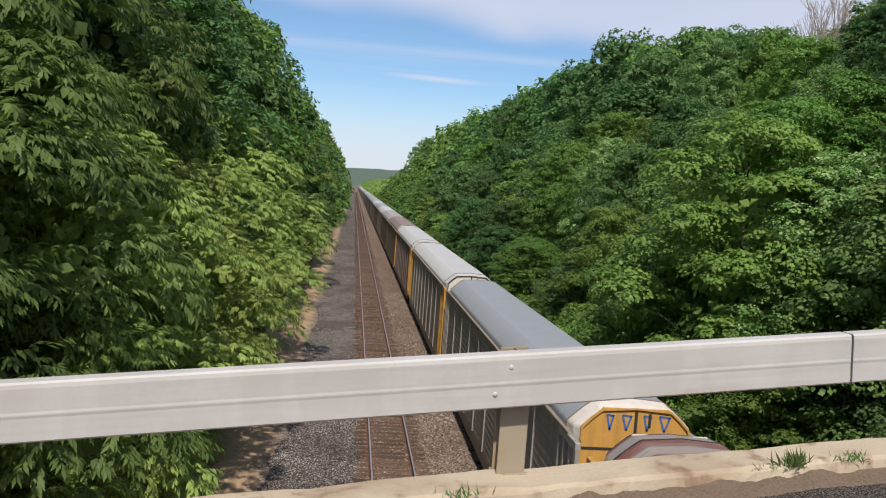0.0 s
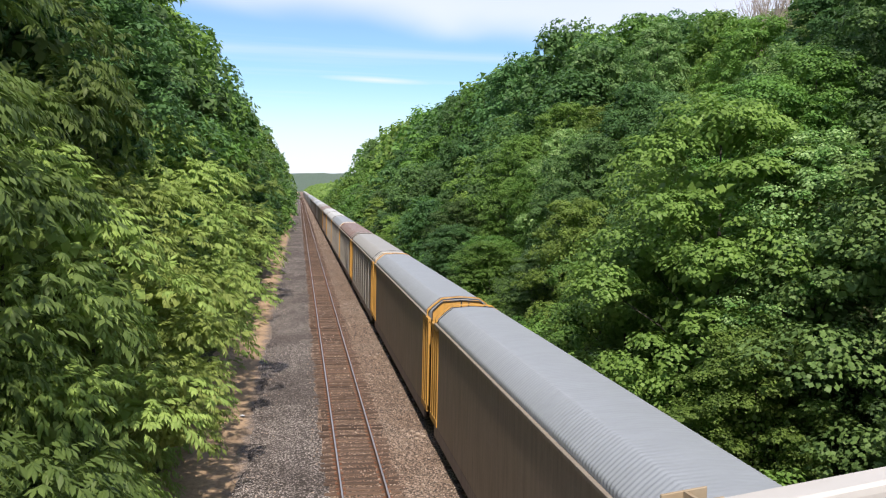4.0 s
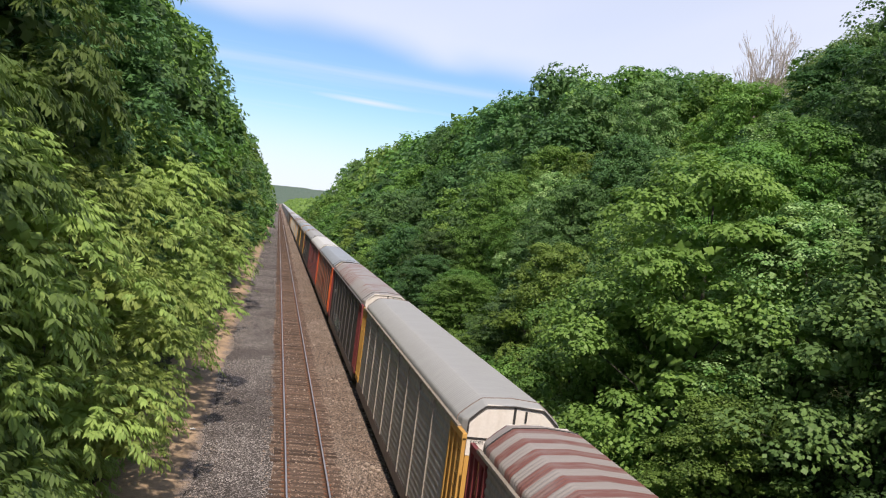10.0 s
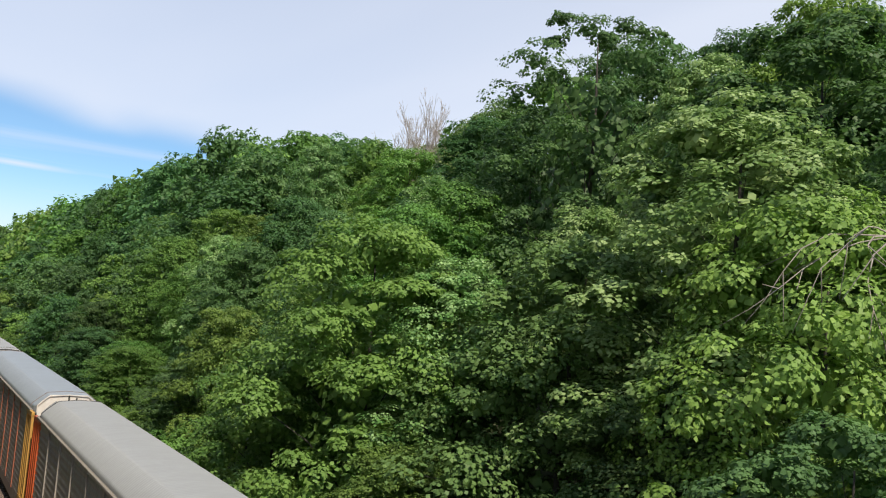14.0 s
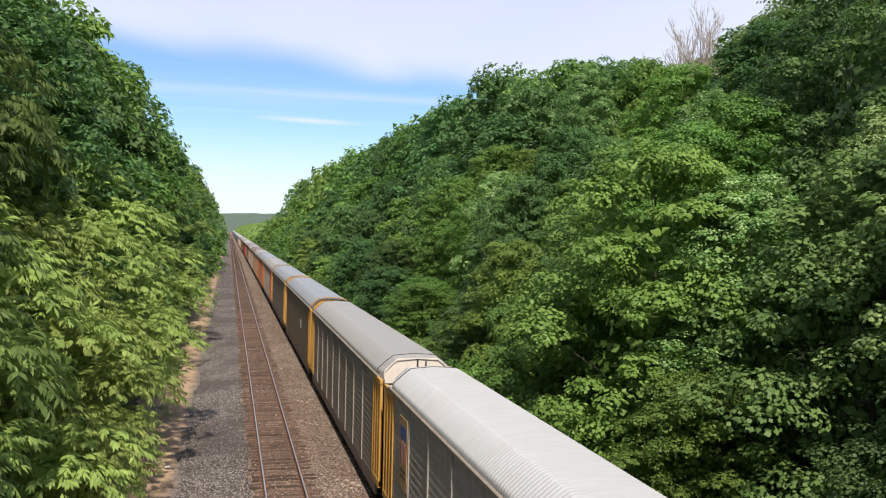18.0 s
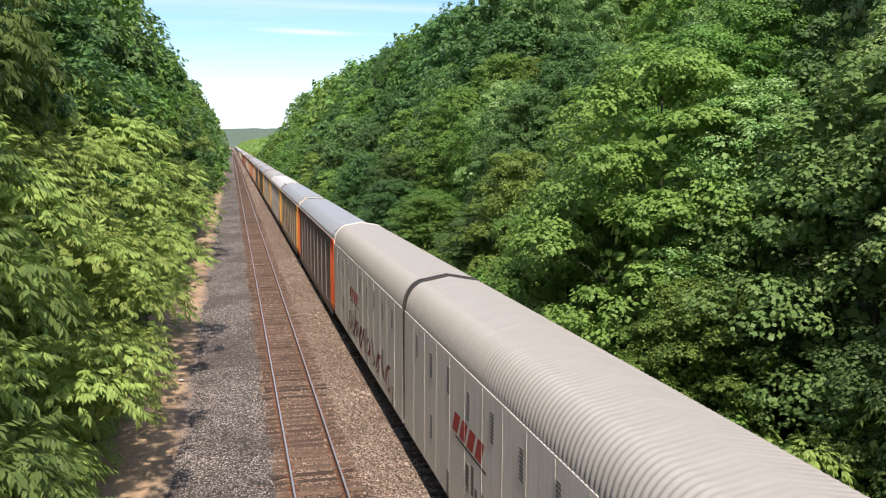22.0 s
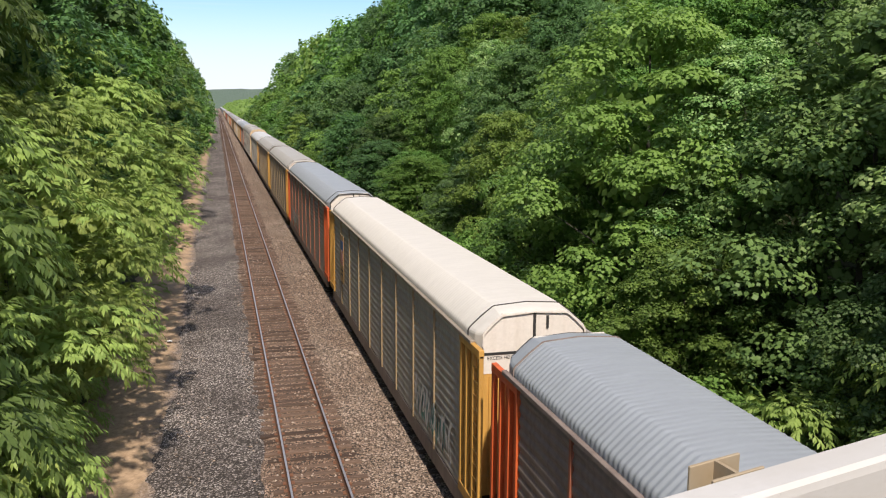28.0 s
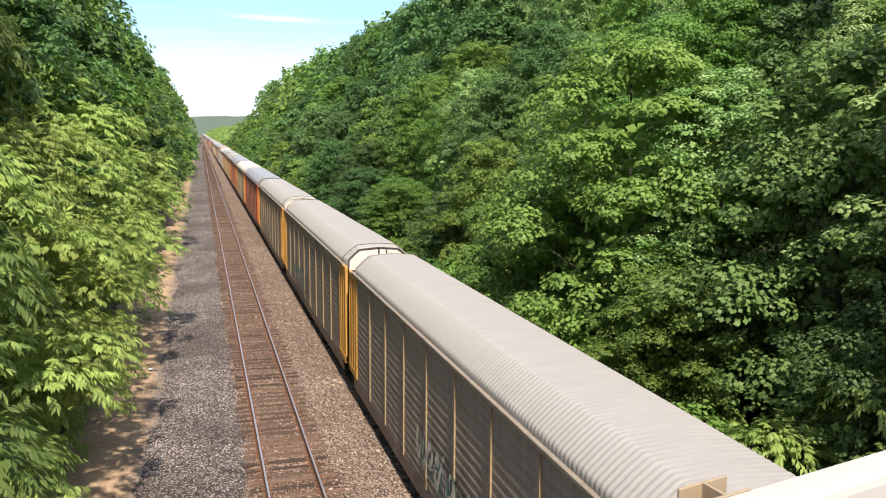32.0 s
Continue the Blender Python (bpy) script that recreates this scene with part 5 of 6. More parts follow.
def train_meshes():
    ME["roof"] = roof_mesh(LEN - 2.32, 0.16, 0.0042)
    ME["roof_far"] = roof_mesh(LEN - 2.32, 8.0, 0.0)
    ME["far_all"] = panel_mesh(LEN - 0.6, 0.80, 4.69, 8, 0.03)
    ME["panel"] = panel_mesh(BAYW - 0.07, 0.80, 4.69, 16, 0.026)
    ME["plain"] = mk_bm("side_panel", lambda bm: box(bm, -0.03, 0.03, SIDE0, SIDE1, 0.80, 4.69, 0.01))
    ME["far_side"] = panel_mesh(SIDE1 - SIDE0, 0.80, 4.69, 8, 0.03)

    def post(bm):
        box(bm, -0.045, 0.05, -0.04, 0.04, 0.76, 4.70)
    ME["post"] = mk_bm("side_post", post)

    def eave(bm):
        box(bm, -0.06, 0.06, -LEN / 2 + 0.7, LEN / 2 - 0.7, 4.68, 4.78, 0.012)
    ME["eave"] = mk_bm("top_rail", eave)

    def sill(bm):
        box(bm, -1.45, 1.45, -LEN / 2 + 0.35, LEN / 2 - 0.35, 0.66, 0.92, 0.015)
        box(bm, -0.35, 0.35, -LEN / 2 + 0.2, LEN / 2 - 0.2, 0.62, 0.92)
    ME["underframe"] = mk_bm("underframe", sill)

    def side_sill(bm):
        box(bm, -0.05, 0.05, -LEN / 2 + 0.9, LEN / 2 - 0.9, 0.31, 0.79, 0.01)
    ME["sill"] = mk_bm("side_sill", side_sill)

    # open end bay: corner posts with a head rail and a foot rail
    def stile(bm):
        box(bm, -0.055, 0.055, -0.06, 0.06, 0.85, 4.6, 0.008)
    ME["stile"] = mk_bm("corner_post", stile)

    def rails(z0, z1):
        def fill(bm):
            box(bm, -0.065, 0.065, -LEN / 2 + 0.02, -LEN / 2 + 1.62, z0, z1, 0.01)
        return fill
    ME["head"] = mk_bm("head_rail", rails(4.54, 4.73))
    ME["foot"] = mk_bm("foot_rail", rails(0.80, 1.06))

    def bay(bm):
        box(bm, -0.02, 0.02, -LEN / 2 + 0.62, -LEN / 2 + 1.6, 0.86, 4.5)
    ME["bay"] = mk_bm("bay_panel", bay)

    def ladder(bm):
        y0 = -LEN / 2 + 0.10
        for s in (-1,):
            for i in range(11):
                z = 0.95 + i * 0.33
                box(bm, s * 1.53 - 0.012, s * 1.53 + 0.012, y0, y0 + 0.42, z - 0.012, z + 0.012)
    ME["ladder"] = mk_bm("ladder", ladder)

    # end doors: a tall face with chamfered top corners and a slot in the middle
    def end_face(z0, z1, half, inset, thick=0.05):
        def fill(bm):
            y = -LEN / 2 + inset
            for a, b in ((-half, -0.035), (0.035, half)):
                ch = 0.44
                if z1 > 5:
                    out = [(a, z0), (b, z0), (b, z1 if abs(b) < 0.1 else z1 - ch), (b if abs(b) < 0.1 else b - ch * 1.1, z1), (a if abs(a) < 0.1 else a + ch * 1.1, z1), (a, z1 if abs(a) < 0.1 else z1 - ch)]
                    pts = []
                    for q in out:
                        if not pts or (Vector(q) - Vector(pts[-1])).length > 1e-4:
                            pts.append(q)
                else:
                    pts = [(a, z0), (b, z0), (b, z1), (a, z1)]
                f = [bm.verts.new((px, y, pz)) for px, pz in pts]
                g = [bm.verts.new((px, y + thick, pz)) for px, pz in pts]
                bm.faces.new(f[::-1])
                bm.faces.new(g)
                for i in range(len(f)):
                    k = (i + 1) % len(f)
                    bm.faces.new((f[i], f[k], g[k], g[i]))
        return fill
    ME["door_top"] = mk_bm("end_door_top", end_face(4.00, 5.40, 1.28, 0.58))
    ME["door_low"] = mk_bm("end_door", end_face(1.05, 3.99, 1.28, 0.58))

    def doorribs(bm):
        y = -LEN / 2 + 0.55
        for x in (-1.1, -0.7, -0.3, 0.3, 0.7, 1.1):
            box(bm, x - 0.03, x + 0.03, y, y + 0.03, 1.2, 3.95)
    ME["ribs"] = mk_bm("door_rib", doorribs)

    # hoods between the roof and the end doors: steep at the rear, long at the front
    small = roof_section(1.30, 4.86, 5.36, 5.41, 0.76, 0.28)
    big = roof_section(1.47, EAVE, CREASE + 0.03, TOP)

    def hood(y1, y0):
        def fill(bm):
            a = [bm.verts.new((x, y1, z)) for x, z in big]
            c = [bm.verts.new((x, 0.4 * y1 + 0.6 * y0, z)) for x, z in roof_section(1.42, EAVE + 0.02, CREASE - 0.01, TOP - 0.03)]
            b = [bm.verts.new((x, y0, z)) for x, z in small]
            for p, q in ((a, c), (c, b)):
                for i in range(len(a) - 1):
                    bm.faces.new((p[i], p[i + 1], q[i + 1], q[i]))
        return fill
    ME["hood_rear"] = mk_bm("roof_hood", hood(-LEN / 2 + 1.16, -LEN / 2 + 0.56))
    ME["hood_front"] = mk_bm("roof_hood", hood(-LEN / 2 + 1.16, -LEN / 2 + 0.50))

    def rim(bm):
        prof = roof_section(1.315, 4.86, 5.375, 5.425, 0.76, 0.2)
        rows = [[bm.verts.new((x * f, y, z - g)) for x, z in prof] for y, f, g in ((-LEN / 2 + 0.53, 0.97, 0.035), (-LEN / 2 + 0.53, 1, 0), (-LEN / 2 + 0.575, 1, 0))]
        for p, q in zip(rows, rows[1:]):
            for i in range(len(p) - 1):
                bm.faces.new((p[i], p[i + 1], q[i + 1], q[i]))

    def seam(y1, w, up):
        prof = roof_section(1.47 + up, EAVE + up * 0.7, CREASE + 0.03 + up, TOP + up)

        def fill(bm):
            rows = [[bm.verts.new((x * f, y, z - g)) for x, z in prof] for y, f, g in ((y1 - w, 0.975, 0.03), (y1 - w, 1, 0), (y1 + w, 1, 0), (y1 + w, 0.975, 0.03))]
            for p, q in zip(rows, rows[1:]):
                for i in range(len(p) - 1):
                    bm.faces.new((p[i], p[i + 1], q[i + 1], q[i]))
        return fill
    ME["seam_rear"] = mk_bm("roof_seam", seam(-LEN / 2 + 1.16, 0.014, 0.020))
    ME["seam_front"] = mk_bm("roof_seam", seam(-LEN / 2 + 1.16, 0.013, 0.020))
    ME["rim"] = mk_bm("roof_rim", rim)
    ME["arch"] = mk_bm("roof_arch", seam(-LEN / 2 + 0.74, 0.085, 0.045))

    def slot(bm):
        y = -LEN / 2 + 0.58
        box(bm, -1.28, 1.28, y - 0.012, y, 4.44, 4.50)
        box(bm, -0.035, 0.035, y - 0.02, y, 4.6, 5.36)
        box(bm, 0.30, 0.36, y - 0.03, y, 5.0, 5.30)
    ME["slot"] = mk_bm("door_gap", slot)

    def coupler(bm):
        box(bm, -0.12, 0.12, -LEN / 2 - 0.45, -LEN / 2 + 0.6, 0.72, 0.95, 0.03)
        box(bm, -0.2, 0.2, -LEN / 2 - 0.5, -LEN / 2 - 0.2, 0.68, 0.99, 0.05)
    ME["coupler"] = mk_bm("coupler", coupler)

    def wheelset(bm):
        for s in (-1, 1):
            m = Matrix.Translation((s * 0.755, 0, 0.42)) @ Matrix.Rotation(math.pi / 2, 4, "Y")
            bmesh.ops.create_cone(bm, cap_ends=True, segments=20, radius1=0.42, radius2=0.42, depth=0.12, matrix=m)
            m = Matrix.Translation((s * 0.70, 0, 0.42)) @ Matrix.Rotation(math.pi / 2, 4, "Y")
            bmesh.ops.create_cone(bm, cap_ends=True, segments=20, radius1=0.45, radius2=0.45, depth=0.03, matrix=m)
        m = Matrix.Translation((0, 0, 0.42)) @ Matrix.Rotation(math.pi / 2, 4, "Y")
        bmesh.ops.create_cone(bm, cap_ends=True, segments=10, radius1=0.085, radius2=0.085, depth=1.9, matrix=m)
    ME["wheelset"] = mk_bm("wheelset", wheelset)

    def truck(bm):
        for s in (-1, 1):
            box(bm, s * 1.0 - 0.07, s * 1.0 + 0.07, -1.15, 1.15, 0.45, 0.62, 0.03)
            box(bm, s * 1.0 - 0.06, s * 1.0 + 0.06, -0.45, 0.45, 0.22, 0.46, 0.03)
            for q in (-0.9, 0.9):
                box(bm, s * 1.02 - 0.1, s * 1.02 + 0.1, q - 0.14, q + 0.14, 0.3, 0.56, 0.03)
        box(bm, -1.0, 1.0, -0.2, 0.2, 0.38, 0.66, 0.03)
    ME["truck"] = mk_bm("truck", truck)

    def boxsign(bm):
        box(bm, -0.045, -0.03, -0.5, 0.5, -0.5, 0.5)
    ME["plate"] = mk_bm("marking", boxsign)
    ME["art"], ME["art2"] = rough_patch(8, 74, 61), rough_patch(5, 118, 37)


def rough_patch(seed, f1, f2):
    """One looping ribbon, like sprayed lettering that cannot be read."""
    rng = random.Random(seed)
    V, F = [], []
    n = 260
    for i in range(n):
        t = i / (n - 1)
        y = -2.1 + 4.2 * t + 0.22 * math.sin(t * f2)
        z = 0.62 + (0.42 + 0.12 * math.sin(t * 23)) * math.sin(t * f1 + 1.6 * math.sin(t * 19 + seed))
        w = 0.065 + 0.04 * math.sin(t * 41) + rng.uniform(-0.01, 0.01)
        V += [(-0.047, y - w * 0.6, z - w * 0.6), (-0.047, y + w * 0.6, z + w * 0.6)]
    for i in range(n - 1):
        F.append((2 * i, 2 * i + 1, 2 * i + 3, 2 * i + 2))
    return mk("sprayed_lettering", V, F)


def fit_part(name, me, mat, parent, label="", m=None):
    ob = new(name, me)
    ob.material_slots[0].link = "OBJECT"
    ob.material_slots[0].material = mat
    ob.parent = parent
    if m is not None:
        ob.matrix_basis = m
    if label:
        ob["label"] = label
    return ob


FLIP = Matrix.Rotation(math.pi, 4, "Z")


def auto_rack(k, roof, side, ends, posts, cap, label, extra=()):
    """A covered car carrier; its centre lies on the rails at y = 0 of its own space."""
    car = tagged(new("auto_rack_car"), label, "railway car", group="car carriers of the train")
    near = -2 <= k <= 31
    frame_mat = S_GAL if "greyframe" in extra else ends
    fit_part("roof", ME["roof" if near else "roof_far"], roof, car)
    fit_part("underframe", ME["underframe"], STEEL_DARK, car)
    fit_part("top_rail", ME["eave"], RAIL_PALE if side in (S_DRK, S_GAL, S_OLV) else side, car, "", Matrix.Translation((-1.51, 0, 0)))
    fit_part("top_rail", ME["eave"], side, car, "", Matrix.Translation((1.53, 0, 0)))
    for s in (-1.47, 1.47):
        fit_part("side_sill", ME["sill"], S_BRN, car, "", Matrix.Translation((s, 0, 0)))
    if "plain" in extra:
        fit_part("side_panel", ME["plain"], side, car, "flat weathered olive brown side sheet", Matrix.Translation((-1.49, 0, 0)))
    elif near:
        for i in range(BAYS):
            fit_part("side_panel", ME["panel"], side, car, "", Matrix.Translation((-1.49, SIDE0 + BAYW * (i + 0.5), 0)))
            if i:
                fit_part("side_post", ME["post"], posts, car, "", Matrix.Translation((-1.51, SIDE0 + BAYW * i, 0)))
    else:
        fit_part("side_panel", ME["far_side"], side, car, "", Matrix.Translation((-1.49, 0, 0)))
    fit_part("side_panel", ME["far_all"], side, car, "", Matrix.Translation((1.49, 0, 0)) @ FLIP)
    for m in (Matrix(), FLIP):
        sx = -1.5 if m == Matrix() else 1.5
        fit_part("head_rail", ME["head"], frame_mat, car, "", m @ Matrix.Translation((sx, 0, 0)))
        fit_part("bay_panel", ME["bay"], frame_mat, car, "", m @ Matrix.Translation((sx * 0.95, 0, 0)))
        if near:
            fit_part("foot_rail", ME["foot"], frame_mat, car, "", m @ Matrix.Translation((sx, 0, 0)))
            for q in (0.08, 0.56, 1.08, 1.55):
                fit_part("corner_post", ME["stile"], frame_mat, car, "", m @ Matrix.Translation((sx, -LEN / 2 + q, 0)))
        end = "rear" if m == Matrix() else "front"
        fit_part("roof_hood", ME["hood_" + end], WHT if "whitehood" in extra else roof, car, "", m)
        fit_part("end_door_top", ME["door_top"], cap or ends, car, "", m)
        fit_part("end_door", ME["door_low"], ends, car, "", m)
        if near:
            if m == Matrix():
                fit_part("ladder", ME["ladder"], frame_mat, car, "", m)
            fit_part("door_rib", ME["ribs"], ends, car, "", m)
            fit_part("roof_seam", ME["seam_" + end], BLK if k % 3 else S_BRN, car, "", m)
            fit_part("roof_rim", ME["rim"], BLK if k % 2 else (cap or ends), car, "", m)
            if "arch" in extra:
                fit_part("roof_arch", ME["arch"], cap or ends, car, "yellow painted arch round the roof's end", m)
            fit_part("door_gap", ME["slot"], INK, car, "dark gap between the end doors", m)
            fit_part("coupler", ME["coupler"], STEEL_DARK, car, "", m)
    if k in (9, 18, 24, 26, 28, 29):
        cu = bpy.data.curves.new("lettering", "FONT")
        cu.body = "EXCESS HEIGHT CAR"
        cu.size, cu.extrude = 0.115, 0.002
        cu.materials.append(INK)
        tx = new("lettering", cu)
        tx.parent = car
        tx["label"] = "black stencilled lettering"
        tx.matrix_basis = Matrix.Translation((-1.18, -LEN / 2 + 0.574, 4.33)) @ Matrix.Rotation(math.pi / 2, 4, "X")
    if k == 0:
        for x, wd in ((-0.62, 0.08), (-0.22, 0.11), (0.28, 0.09), (0.70, 0.13)):
            bm = bmesh.new()
            y0 = -LEN / 2 + 0.574
            for a, b in (((x - wd, 5.25), (x, 4.9)), ((x + wd, 5.25), (x, 4.9)), ((x - wd, 5.25), (x + wd, 5.22))):
                d = Vector((b[0] - a[0], 0, b[1] - a[1])).normalized()
                nrm = Vector((-d.z, 0, d.x)) * 0.025
                p, q = Vector((a[0], y0, a[1])), Vector((b[0], y0, b[1]))
                bm.faces.new([bm.verts.new(c) for c in (p - nrm, q - nrm, q + nrm, p + nrm)])
            part("sprayed_mark", bm, BLUE, car, "blue sprayed mark on the end door")
    for q in (-LEN / 2 + 3.1, LEN / 2 - 3.1):
        tk = fit_part("truck", ME["truck"], STEEL_DARK, car, "", Matrix.Translation((0, q, 0)))
        if near:
            for w in (-0.9, 0.9):
                fit_part("wheelset", ME["wheelset"], WHEEL, tk, "", Matrix.Translation((0, w, 0)))
    for layer, e in enumerate(extra):
        if isinstance(e, tuple):
            kind, mat, y, z, w, h = e
            if kind == "art":
                fit_part("sprayed_lettering", ME["art"], mat, car, "sprayed lettering", Matrix.Translation((-1.535, y, z)) @ Matrix.Diagonal((1, w / 4.2, h / 1.3, 1)))
                fit_part("sprayed_lettering", ME["art2"], TEAL if mat is SPRAY else SPRAY, car, "sprayed lettering", Matrix.Translation((-1.532, y + 0.3, z - 0.05)) @ Matrix.Diagonal((1, w / 5.0, h / 1.5, 1)))
            elif kind == "shield":
                for nm, mt, dz, ww, hh in (("tan placard", TAN, 0.0, 1.15, 2.2), ("blue shield panel", BLUE, 0.62, 0.85, 0.42), ("dark lettering bars", INK, -0.55, 0.85, 0.08), ("dark lettering bars", INK, -0.75, 0.7, 0.08)):
                    fit_part("marking", ME["plate"], mt, car, nm, Matrix.Translation((-1.53 - (0.006 if mt is not TAN else 0), y, z + dz)) @ Matrix.Diagonal((1, ww, hh, 1)))
                for i in range(7):
                    fit_part("marking", ME["plate"], (RED, WHT)[i % 2], car, "red and white stripe", Matrix.Translation((-1.537, y + (i - 3) * 0.115, z + 0.02)) @ Matrix.Diagonal((1, 0.11, 0.72 - 0.06 * abs(i - 3), 1)))
            else:
                fit_part("marking", ME["plate"], mat, car, "painted marking", Matrix.Translation((-1.53 - 0.006 * layer, y, z)) @ Matrix.Diagonal((1, w, h, 1)))
    return car


# roof, side, ends, posts, cap, extras; the cars in their order, the first is the one that leads away
G, B_, W_ = R_GRY, R_BLU, R_WHT
CARS = {
    -8: (G, S_GAL, YEL, S_GAL, WHT), -7: (W_, S_DRK, YEL, S_GAL, WHT), -6: (B_, S_BRN, ORG, S_BRN, WHT), -5: (W_, S_GAL, YEL, S_GAL, WHT), -4: (R_CRG, S_BRN, YEL, S_BRN, WHT),
    -3: (R_STR, S_OLV, YEL, S_OLV, WHT), -2: (W_, S_BRN, YEL, S_BRN, WHT), -1: (W_, S_DRK, YEL, S_GAL, WHT),
    0: (B_, S_DRK, YEL, S_GAL, YEL, "whitehood", "greyframe"),
    1: (R_STR, S_DRK, YEL, S_GAL, WHT, ("art", SPRAY, -8, 1.1, 3, 1.1)),
    2: (G, S_DRK, YEL, S_GAL, WHT, ("art", SPRAY, 8, 1.1, 3.2, 0.9)),
    3: (B_, S_OLV, YEL, OCH, YEL, "arch", "plain"),
    4: (B_, S_OLV, YEL, S_OLV, YEL, "arch", "plain", ("mark", RED, -6.5, 3.1, 1.2, 1.2)),
    5: (G, S_BLK, BLK, BLK, TAN, ("mark", RED, 9.0, 2.9, 1.2, 1.2), ("mark", WHT, 9.0, 2.9, 0.5, 0.5), ("art", SPRAY, 3.0, 1.3, 4.5, 1.8)),
    6: (R_WRU, S_RED, MAR, MAR, WHT, ("mark", MAR, -1.5, 3.4, 2.2, 0.9)),
    7: (B_, S_BRN, ORG, RST, WHT, ("art", ORG, -2, 1.6, 4, 1.5)),
    8: (R_PAT, S_BLK, MAR, S_BLK, WHT, ("art", SPRAY, 2.0, 1.1, 6, 1.2), ("mark", SPRAY, 7.5, 3.4, 0.8, 0.22)),
    9: (G, S_GAL, YEL, S_DRK, WHT),
    10: (R_STR, S_DRK, MAR, S_GAL, WHT, ("mark", MAR, 2.0, 3.4, 1.8, 0.9), ("art", SPRAY, -4, 1.1, 5, 1.2)),
    11: (G, S_DRK, ORG, OCH, WHT, ("art", TEAL, 8.5, 1.1, 3, 1.0)),
    12: (B_, S_DRK, YEL, RST, WHT), 13: (G, S_DRK, ORG, S_DRK, WHT), 14: (B_, S_DRK, YEL, OCH, YEL, "arch", "plain"),
    15: (B_, S_OLV, YEL, S_OLV, YEL, "arch", "plain", ("mark", SPRAY, -5.5, 3.0, 1.0, 0.6)),
    16: (G, S_DRK, YEL, S_DRK, WHT), 17: (W_, S_GAL, YEL, S_GAL, WHT, ("shield", TAN, 9.6, 3.2, 1.15, 2.2)),
    18: (B_, S_GAL, YEL, OCH, WHT, ("mark", BLK, 2.0, 2.9, 1.1, 0.8), ("art", RED, -1.0, 1.2, 3, 0.8)),
    19: (B_, S_BRN, ORG, S_BRN, WHT),
    22: (W_, S_GAL, TAN, S_GAL, WHT, ("mark", S_BLK, 3.5, 3.1, 1.2, 1.0), ("art", SPRAY, -6.0, 1.2, 5, 1.0)),
    23: (R_CRG, S_DRK, YEL, OCH, WHT, ("shield", TAN, 8.95, 3.2, 1.15, 2.2), ("art", SPRAY, 8.6, 1.1, 4, 1.5)),
    24: (R_CRG, S_DRK, YEL, OCH, WHT), 25: (B_, S_DRK, ORG, RST, WHT, ("art", SPRAY, 6, 1.2, 5, 1.3)),
    26: (R_CRM, S_GAL, YEL, OCH, WHT, ("shield", TAN, 8.5, 3.0, 1.15, 2.2), ("art", SPRAY, -9, 1.1, 4, 1.4)),
    27: (B_, S_BRN, ORG, RST, WHT, ("mark", ORG, -2.2, 2.3, 0.5, 1.4)), 28: (R_CRG, S_DRK, YEL, OCH, WHT, ("art", SPRAY, 2, 1.2, 8, 1.4)),
    29: (R_CRG, S_DRK, YEL, OCH, WHT, ("art", TEAL, 3.5, 1.2, 7, 1.4)),
    30: (R_CRG, S_DRK, YEL, OCH, WHT, ("art", SPRAY, -1, 1.2, 6, 1.3)), 31: (G, S_DRK, YEL, OCH, WHT), 32: (B_, S_DRK, YEL, OCH, WHT),
}
NAME = {id(R_GRY): "grey", id(R_BLU): "blue-grey", id(R_WHT): "white", id(R_CRM): "cream white", id(R_WRU): "white rust-stained", id(R_STR): "rust-striped grey", id(R_PAT): "rust-patched grey", id(R_CRG): "warm grey"}
ENDN = {id(YEL): "yellow", id(ORG): "orange-red", id(MAR): "maroon", id(BLK): "black", id(TAN): "tan"}
TRAIN = []


def gap_y(k):
    """Where the gap ahead of car k stands at the start."""
    return 41.5 - PITCH * k + (12.7 if k >= 22 else 0)


def make_train():
    train_meshes()
    rng = random.Random(6)
    for k in range(-38, 33):
        if k in (20, 21):
            continue
        spec = CARS.get(k) or (rng.choice((G, B_, W_, R_CRG, R_STR)), rng.choice((S_GAL, S_DRK, S_BRN)), rng.choice((YEL, YEL, ORG)), S_GAL, WHT)
        roof, side, ends, posts, cap, *extra = spec
        lab = f"covered car carrier with {NAME[id(roof)]} corrugated roof and {ENDN[id(ends)]} end posts"
        car = auto_rack(k, roof, side, ends, posts, cap, lab, tuple(extra))
        TRAIN.append((car, gap_y(k) - PITCH / 2))
    for k in (20, 21):
        car = articulated(k)
        TRAIN.append((car, gap_y(20) - 19.8 * (k - 19.5)))


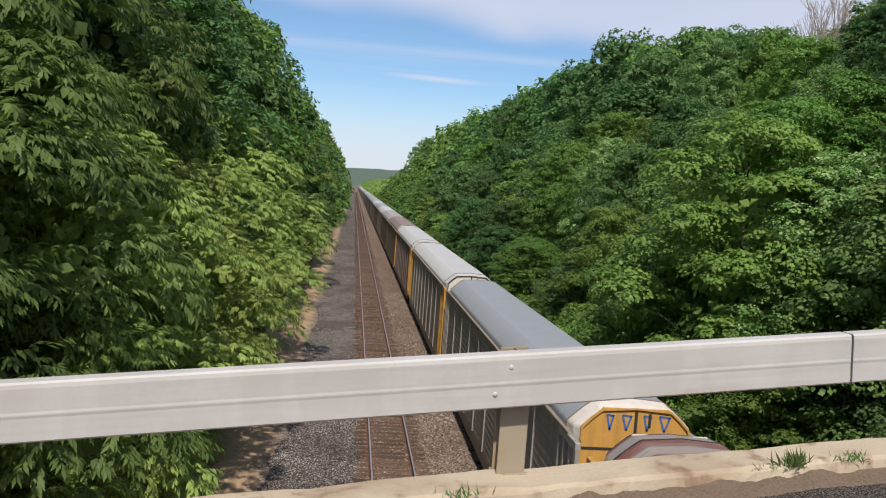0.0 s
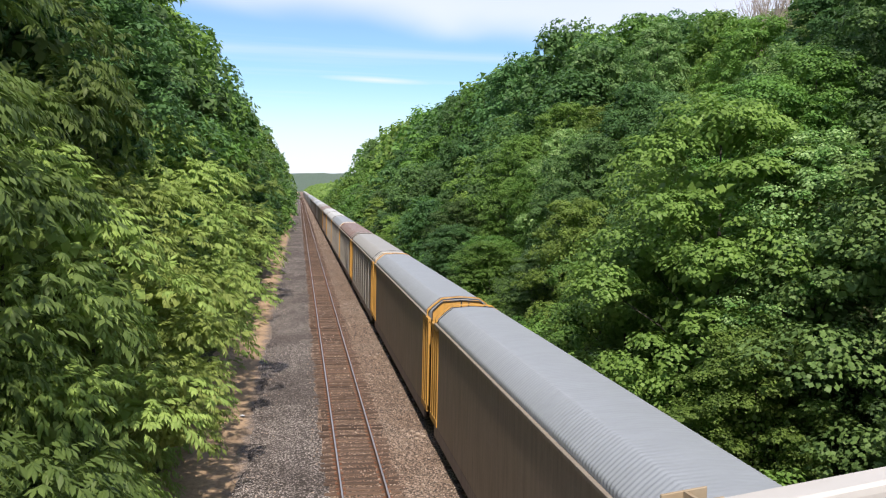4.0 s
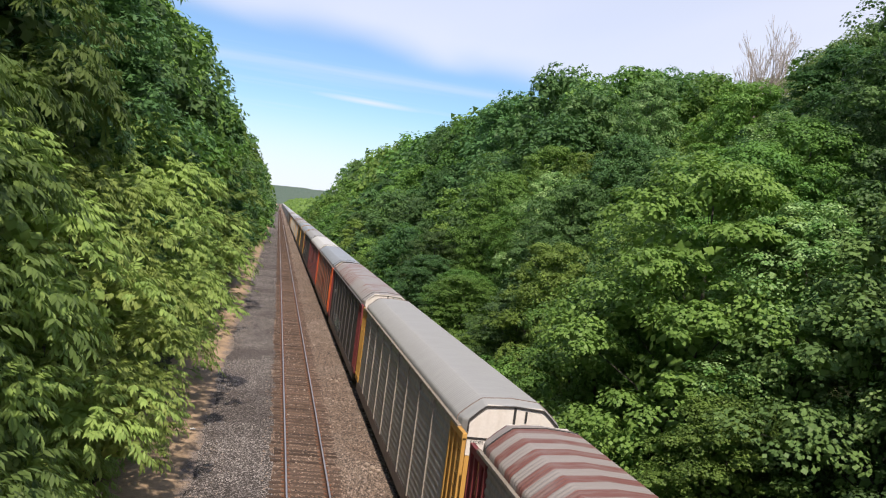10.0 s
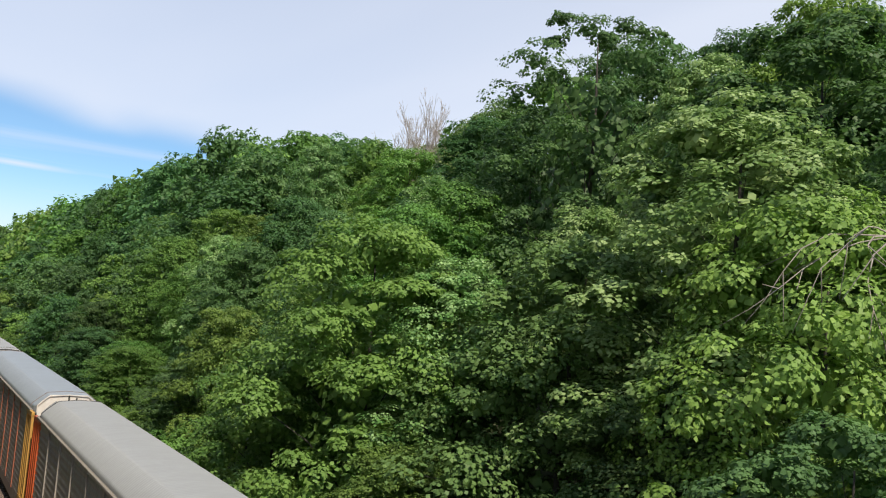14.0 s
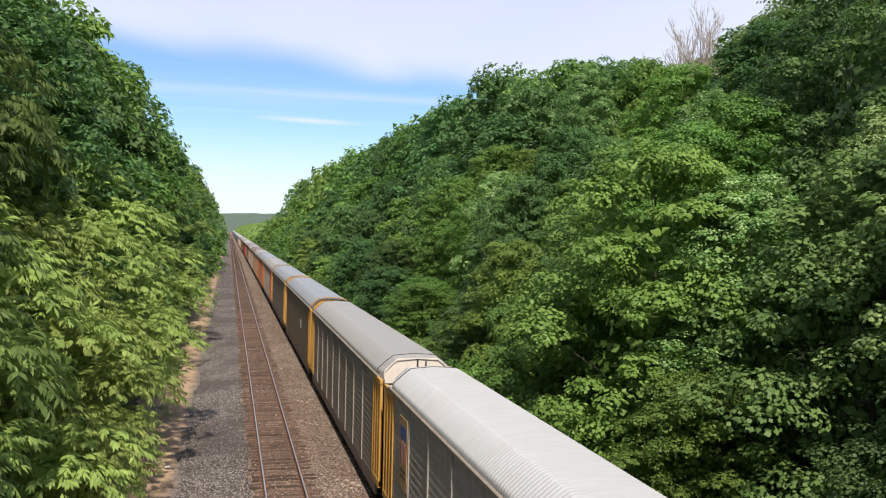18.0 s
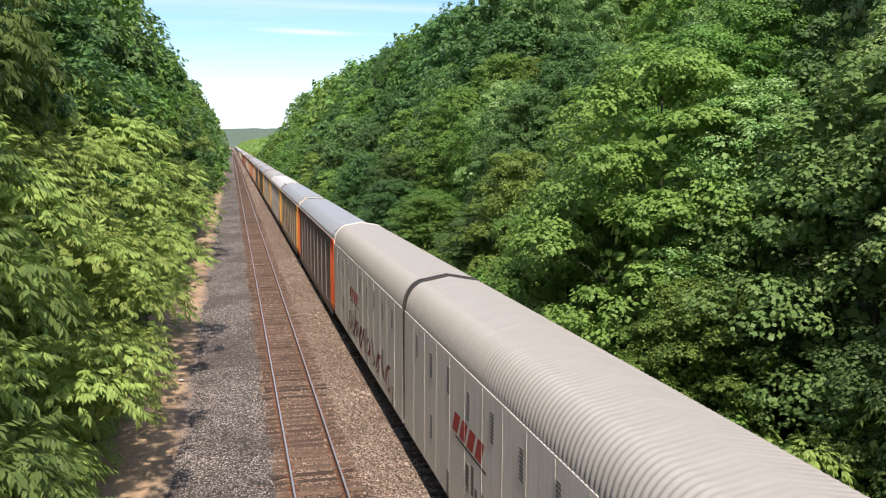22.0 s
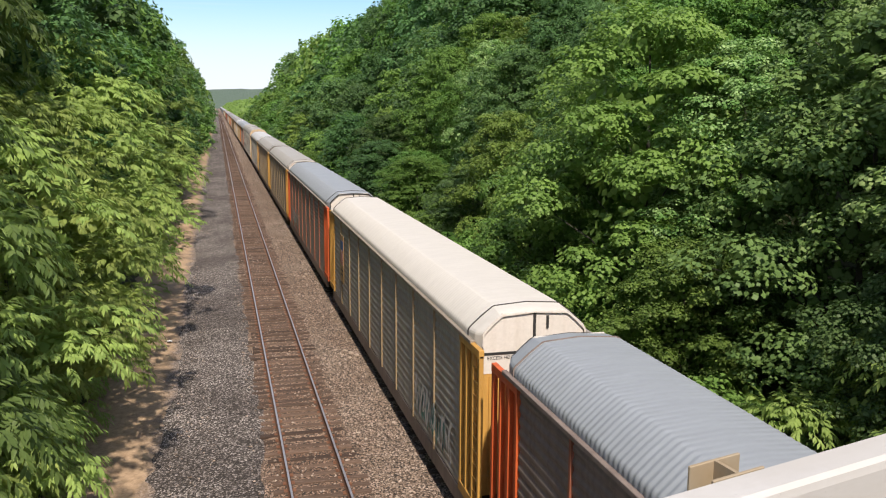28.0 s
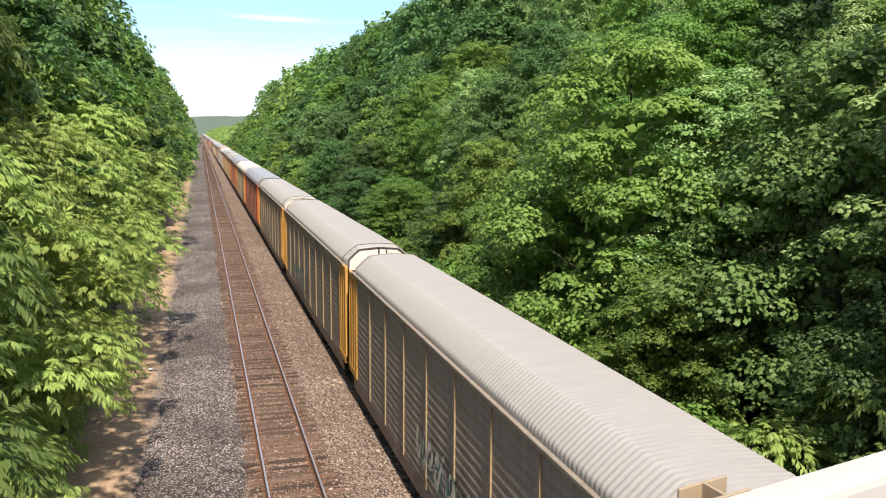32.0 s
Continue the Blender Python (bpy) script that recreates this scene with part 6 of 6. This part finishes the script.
def articulated(k):
    """One half of a cream two-part car carrier, taller and with a round ribbed roof."""
    L = 19.5
    car = tagged(new("articulated_rack_car"), "cream articulated car carrier with tall ribbed roof and vents", "railway car", group="car carriers of the train")
    fit_part("roof", roof_mesh(L - 0.2, 0.19, 0.0065, 4.66, 5.62, 5.76, 1.54, 0.78, bow=True), R_ART, car)

    def wall(bm):
        for s in (-1, 1):
            box(bm, s * 1.52 - 0.04, s * 1.52 + 0.04, -L / 2, L / 2, 0.75, 4.66, 0.01)
    fit_part("side_wall", mk_bm("side_wall", wall), CREAM, car)

    def under(bm):
        box(bm, -1.48, 1.48, -L / 2, L / 2, 0.60, 0.8)
    fit_part("underframe", mk_bm("underframe", under), STEEL_DARK, car)

    def vent(bm):
        for i in range(8):
            box(bm, -0.014, 0.0, -0.12, 0.12, -0.36 + i * 0.09, -0.36 + i * 0.09 + 0.05)
    vm = mk_bm("vent", vent)
    for i in range(9):
        y = -L / 2 + 1.9 + i * 1.95
        for z in ((3.85, 2.05) if i % 2 else (3.95,)) + ((1.15,) if i % 3 == 0 else ()):
            fit_part("vent", vm, VENT, car, "dark louvred vent grille", Matrix.Translation((-1.562, y, z)))
    for i in range(4):
        fit_part("wall_patch", ME["plate"], VENT, car, "dark weathered panel patch", Matrix.Translation((-1.519, 1.5 + 0.9 * (i % 2) - 0.4 * i, 2.1 - 0.35 * (i // 2))) @ Matrix.Diagonal((1, 0.22, 0.75 - 0.2 * (i % 2), 1)))

    def seamst(bm):
        box(bm, -0.006, 0.0, -0.012, 0.012, 0.8, 4.6)
    sm = mk_bm("wall_seam", seamst)
    for i in range(1, 13):
        fit_part("wall_seam", sm, CREAM_D, car, "", Matrix.Translation((-1.562, -L / 2 + i * L / 13, 0)))
    # slanted red company mark of four blocks, with a dark line under it
    def mark(bm):
        for i in range(4):
            y0 = 1.30 - 0.70 * i
            vs = [bm.verts.new((0, y0 - (p + 0.14 * q / 0.27), q)) for p, q in ((0, -0.27), (0.52, -0.27), (0.52, 0.27), (0, 0.27))]
            bm.faces.new(vs[::-1])
    fit_part("marking", mk_bm("marking", mark), RED, car, "slanted red block company mark", Matrix.Translation((-1.566, 2.0, 3.05)))
    fit_part("marking", ME["plate"], INK, car, "dark line under the mark", Matrix.Translation((-1.522, 1.75, 2.70)) @ Matrix.Diagonal((1, 2.7, 0.06, 1)))
    if k == 20:
        fit_part("sprayed_lettering", ME["art"], MAR, car, "faded sprayed lettering", Matrix.Translation((-1.52, -2.0, 1.0)) @ Matrix.Diagonal((1, 2.6, 1.0, 1)))

    def endarch(bm, y):
        prof = [(-1.55, 0.9)] + roof_section(1.56, 4.66, 5.66, 5.80, 0.78, bow=True)[1:-1] + [(1.55, 0.9)]
        f = [bm.verts.new((x, y, z)) for x, z in prof]
        g = [bm.verts.new((x, y + 0.12, z)) for x, z in prof]
        bm.faces.new(f)
        bm.faces.new(g[::-1])
        for i in range(len(f)):
            q = (i + 1) % len(f)
            bm.faces.new((f[i], f[q], g[q], g[i]))
    fit_part("end_wall", mk_bm("end_wall", lambda bm: endarch(bm, -L / 2 - 0.06)), BEIGE if k == 21 else BLK, car)
    fit_part("end_wall", mk_bm("end_wall", lambda bm: endarch(bm, L / 2 - 0.06)), CREAM if k == 20 else BLK, car)
    if k == 21:
        def ribs(bm):
            for x in (-1.2, -0.8, -0.4, 0.0, 0.4, 0.8, 1.2):
                box(bm, x - 0.05, x + 0.05, -L / 2 - 0.13, -L / 2 - 0.05, 1.2, 5.55 - abs(x) * 0.25)
            for s in (-1, 1):
                box(bm, s * 1.5 - 0.06, s * 1.5 + 0.06, -L / 2 - 0.2, -L / 2 + 0.1, 0.8, 4.9, 0.01)
        fit_part("end_ribs", mk_bm("end_ribs", ribs), BEIGE, car)
    else:
        def bell(bm):
            box(bm, -1.3, 1.3, -L / 2 - 0.5, -L / 2, 1.0, 5.3, 0.1)
        fit_part("bellows", mk_bm("bellows", bell), BLK, car)
    for q in ((L / 2 - 2.0,) if k == 20 else (-L / 2 + 2.0, L / 2)):
        tk = fit_part("truck", ME["truck"], STEEL_DARK, car, "", Matrix.Translation((0, q, 0)))
        for w in (-0.9, 0.9):
            fit_part("wheelset", ME["wheelset"], WHEEL, tk, "", Matrix.Translation((0, w, 0)))
    return car


make_train()


def motions():
    for car, y0 in TRAIN:
        car.scale = (0.955, 1, 1)
        walk(car, [(t, pose(TRACK2, y0 + along(t), 0)) for t in (0.0, 5.0, 10.0, 16.0, 22.0, 27.0, 32.0)])


motions()
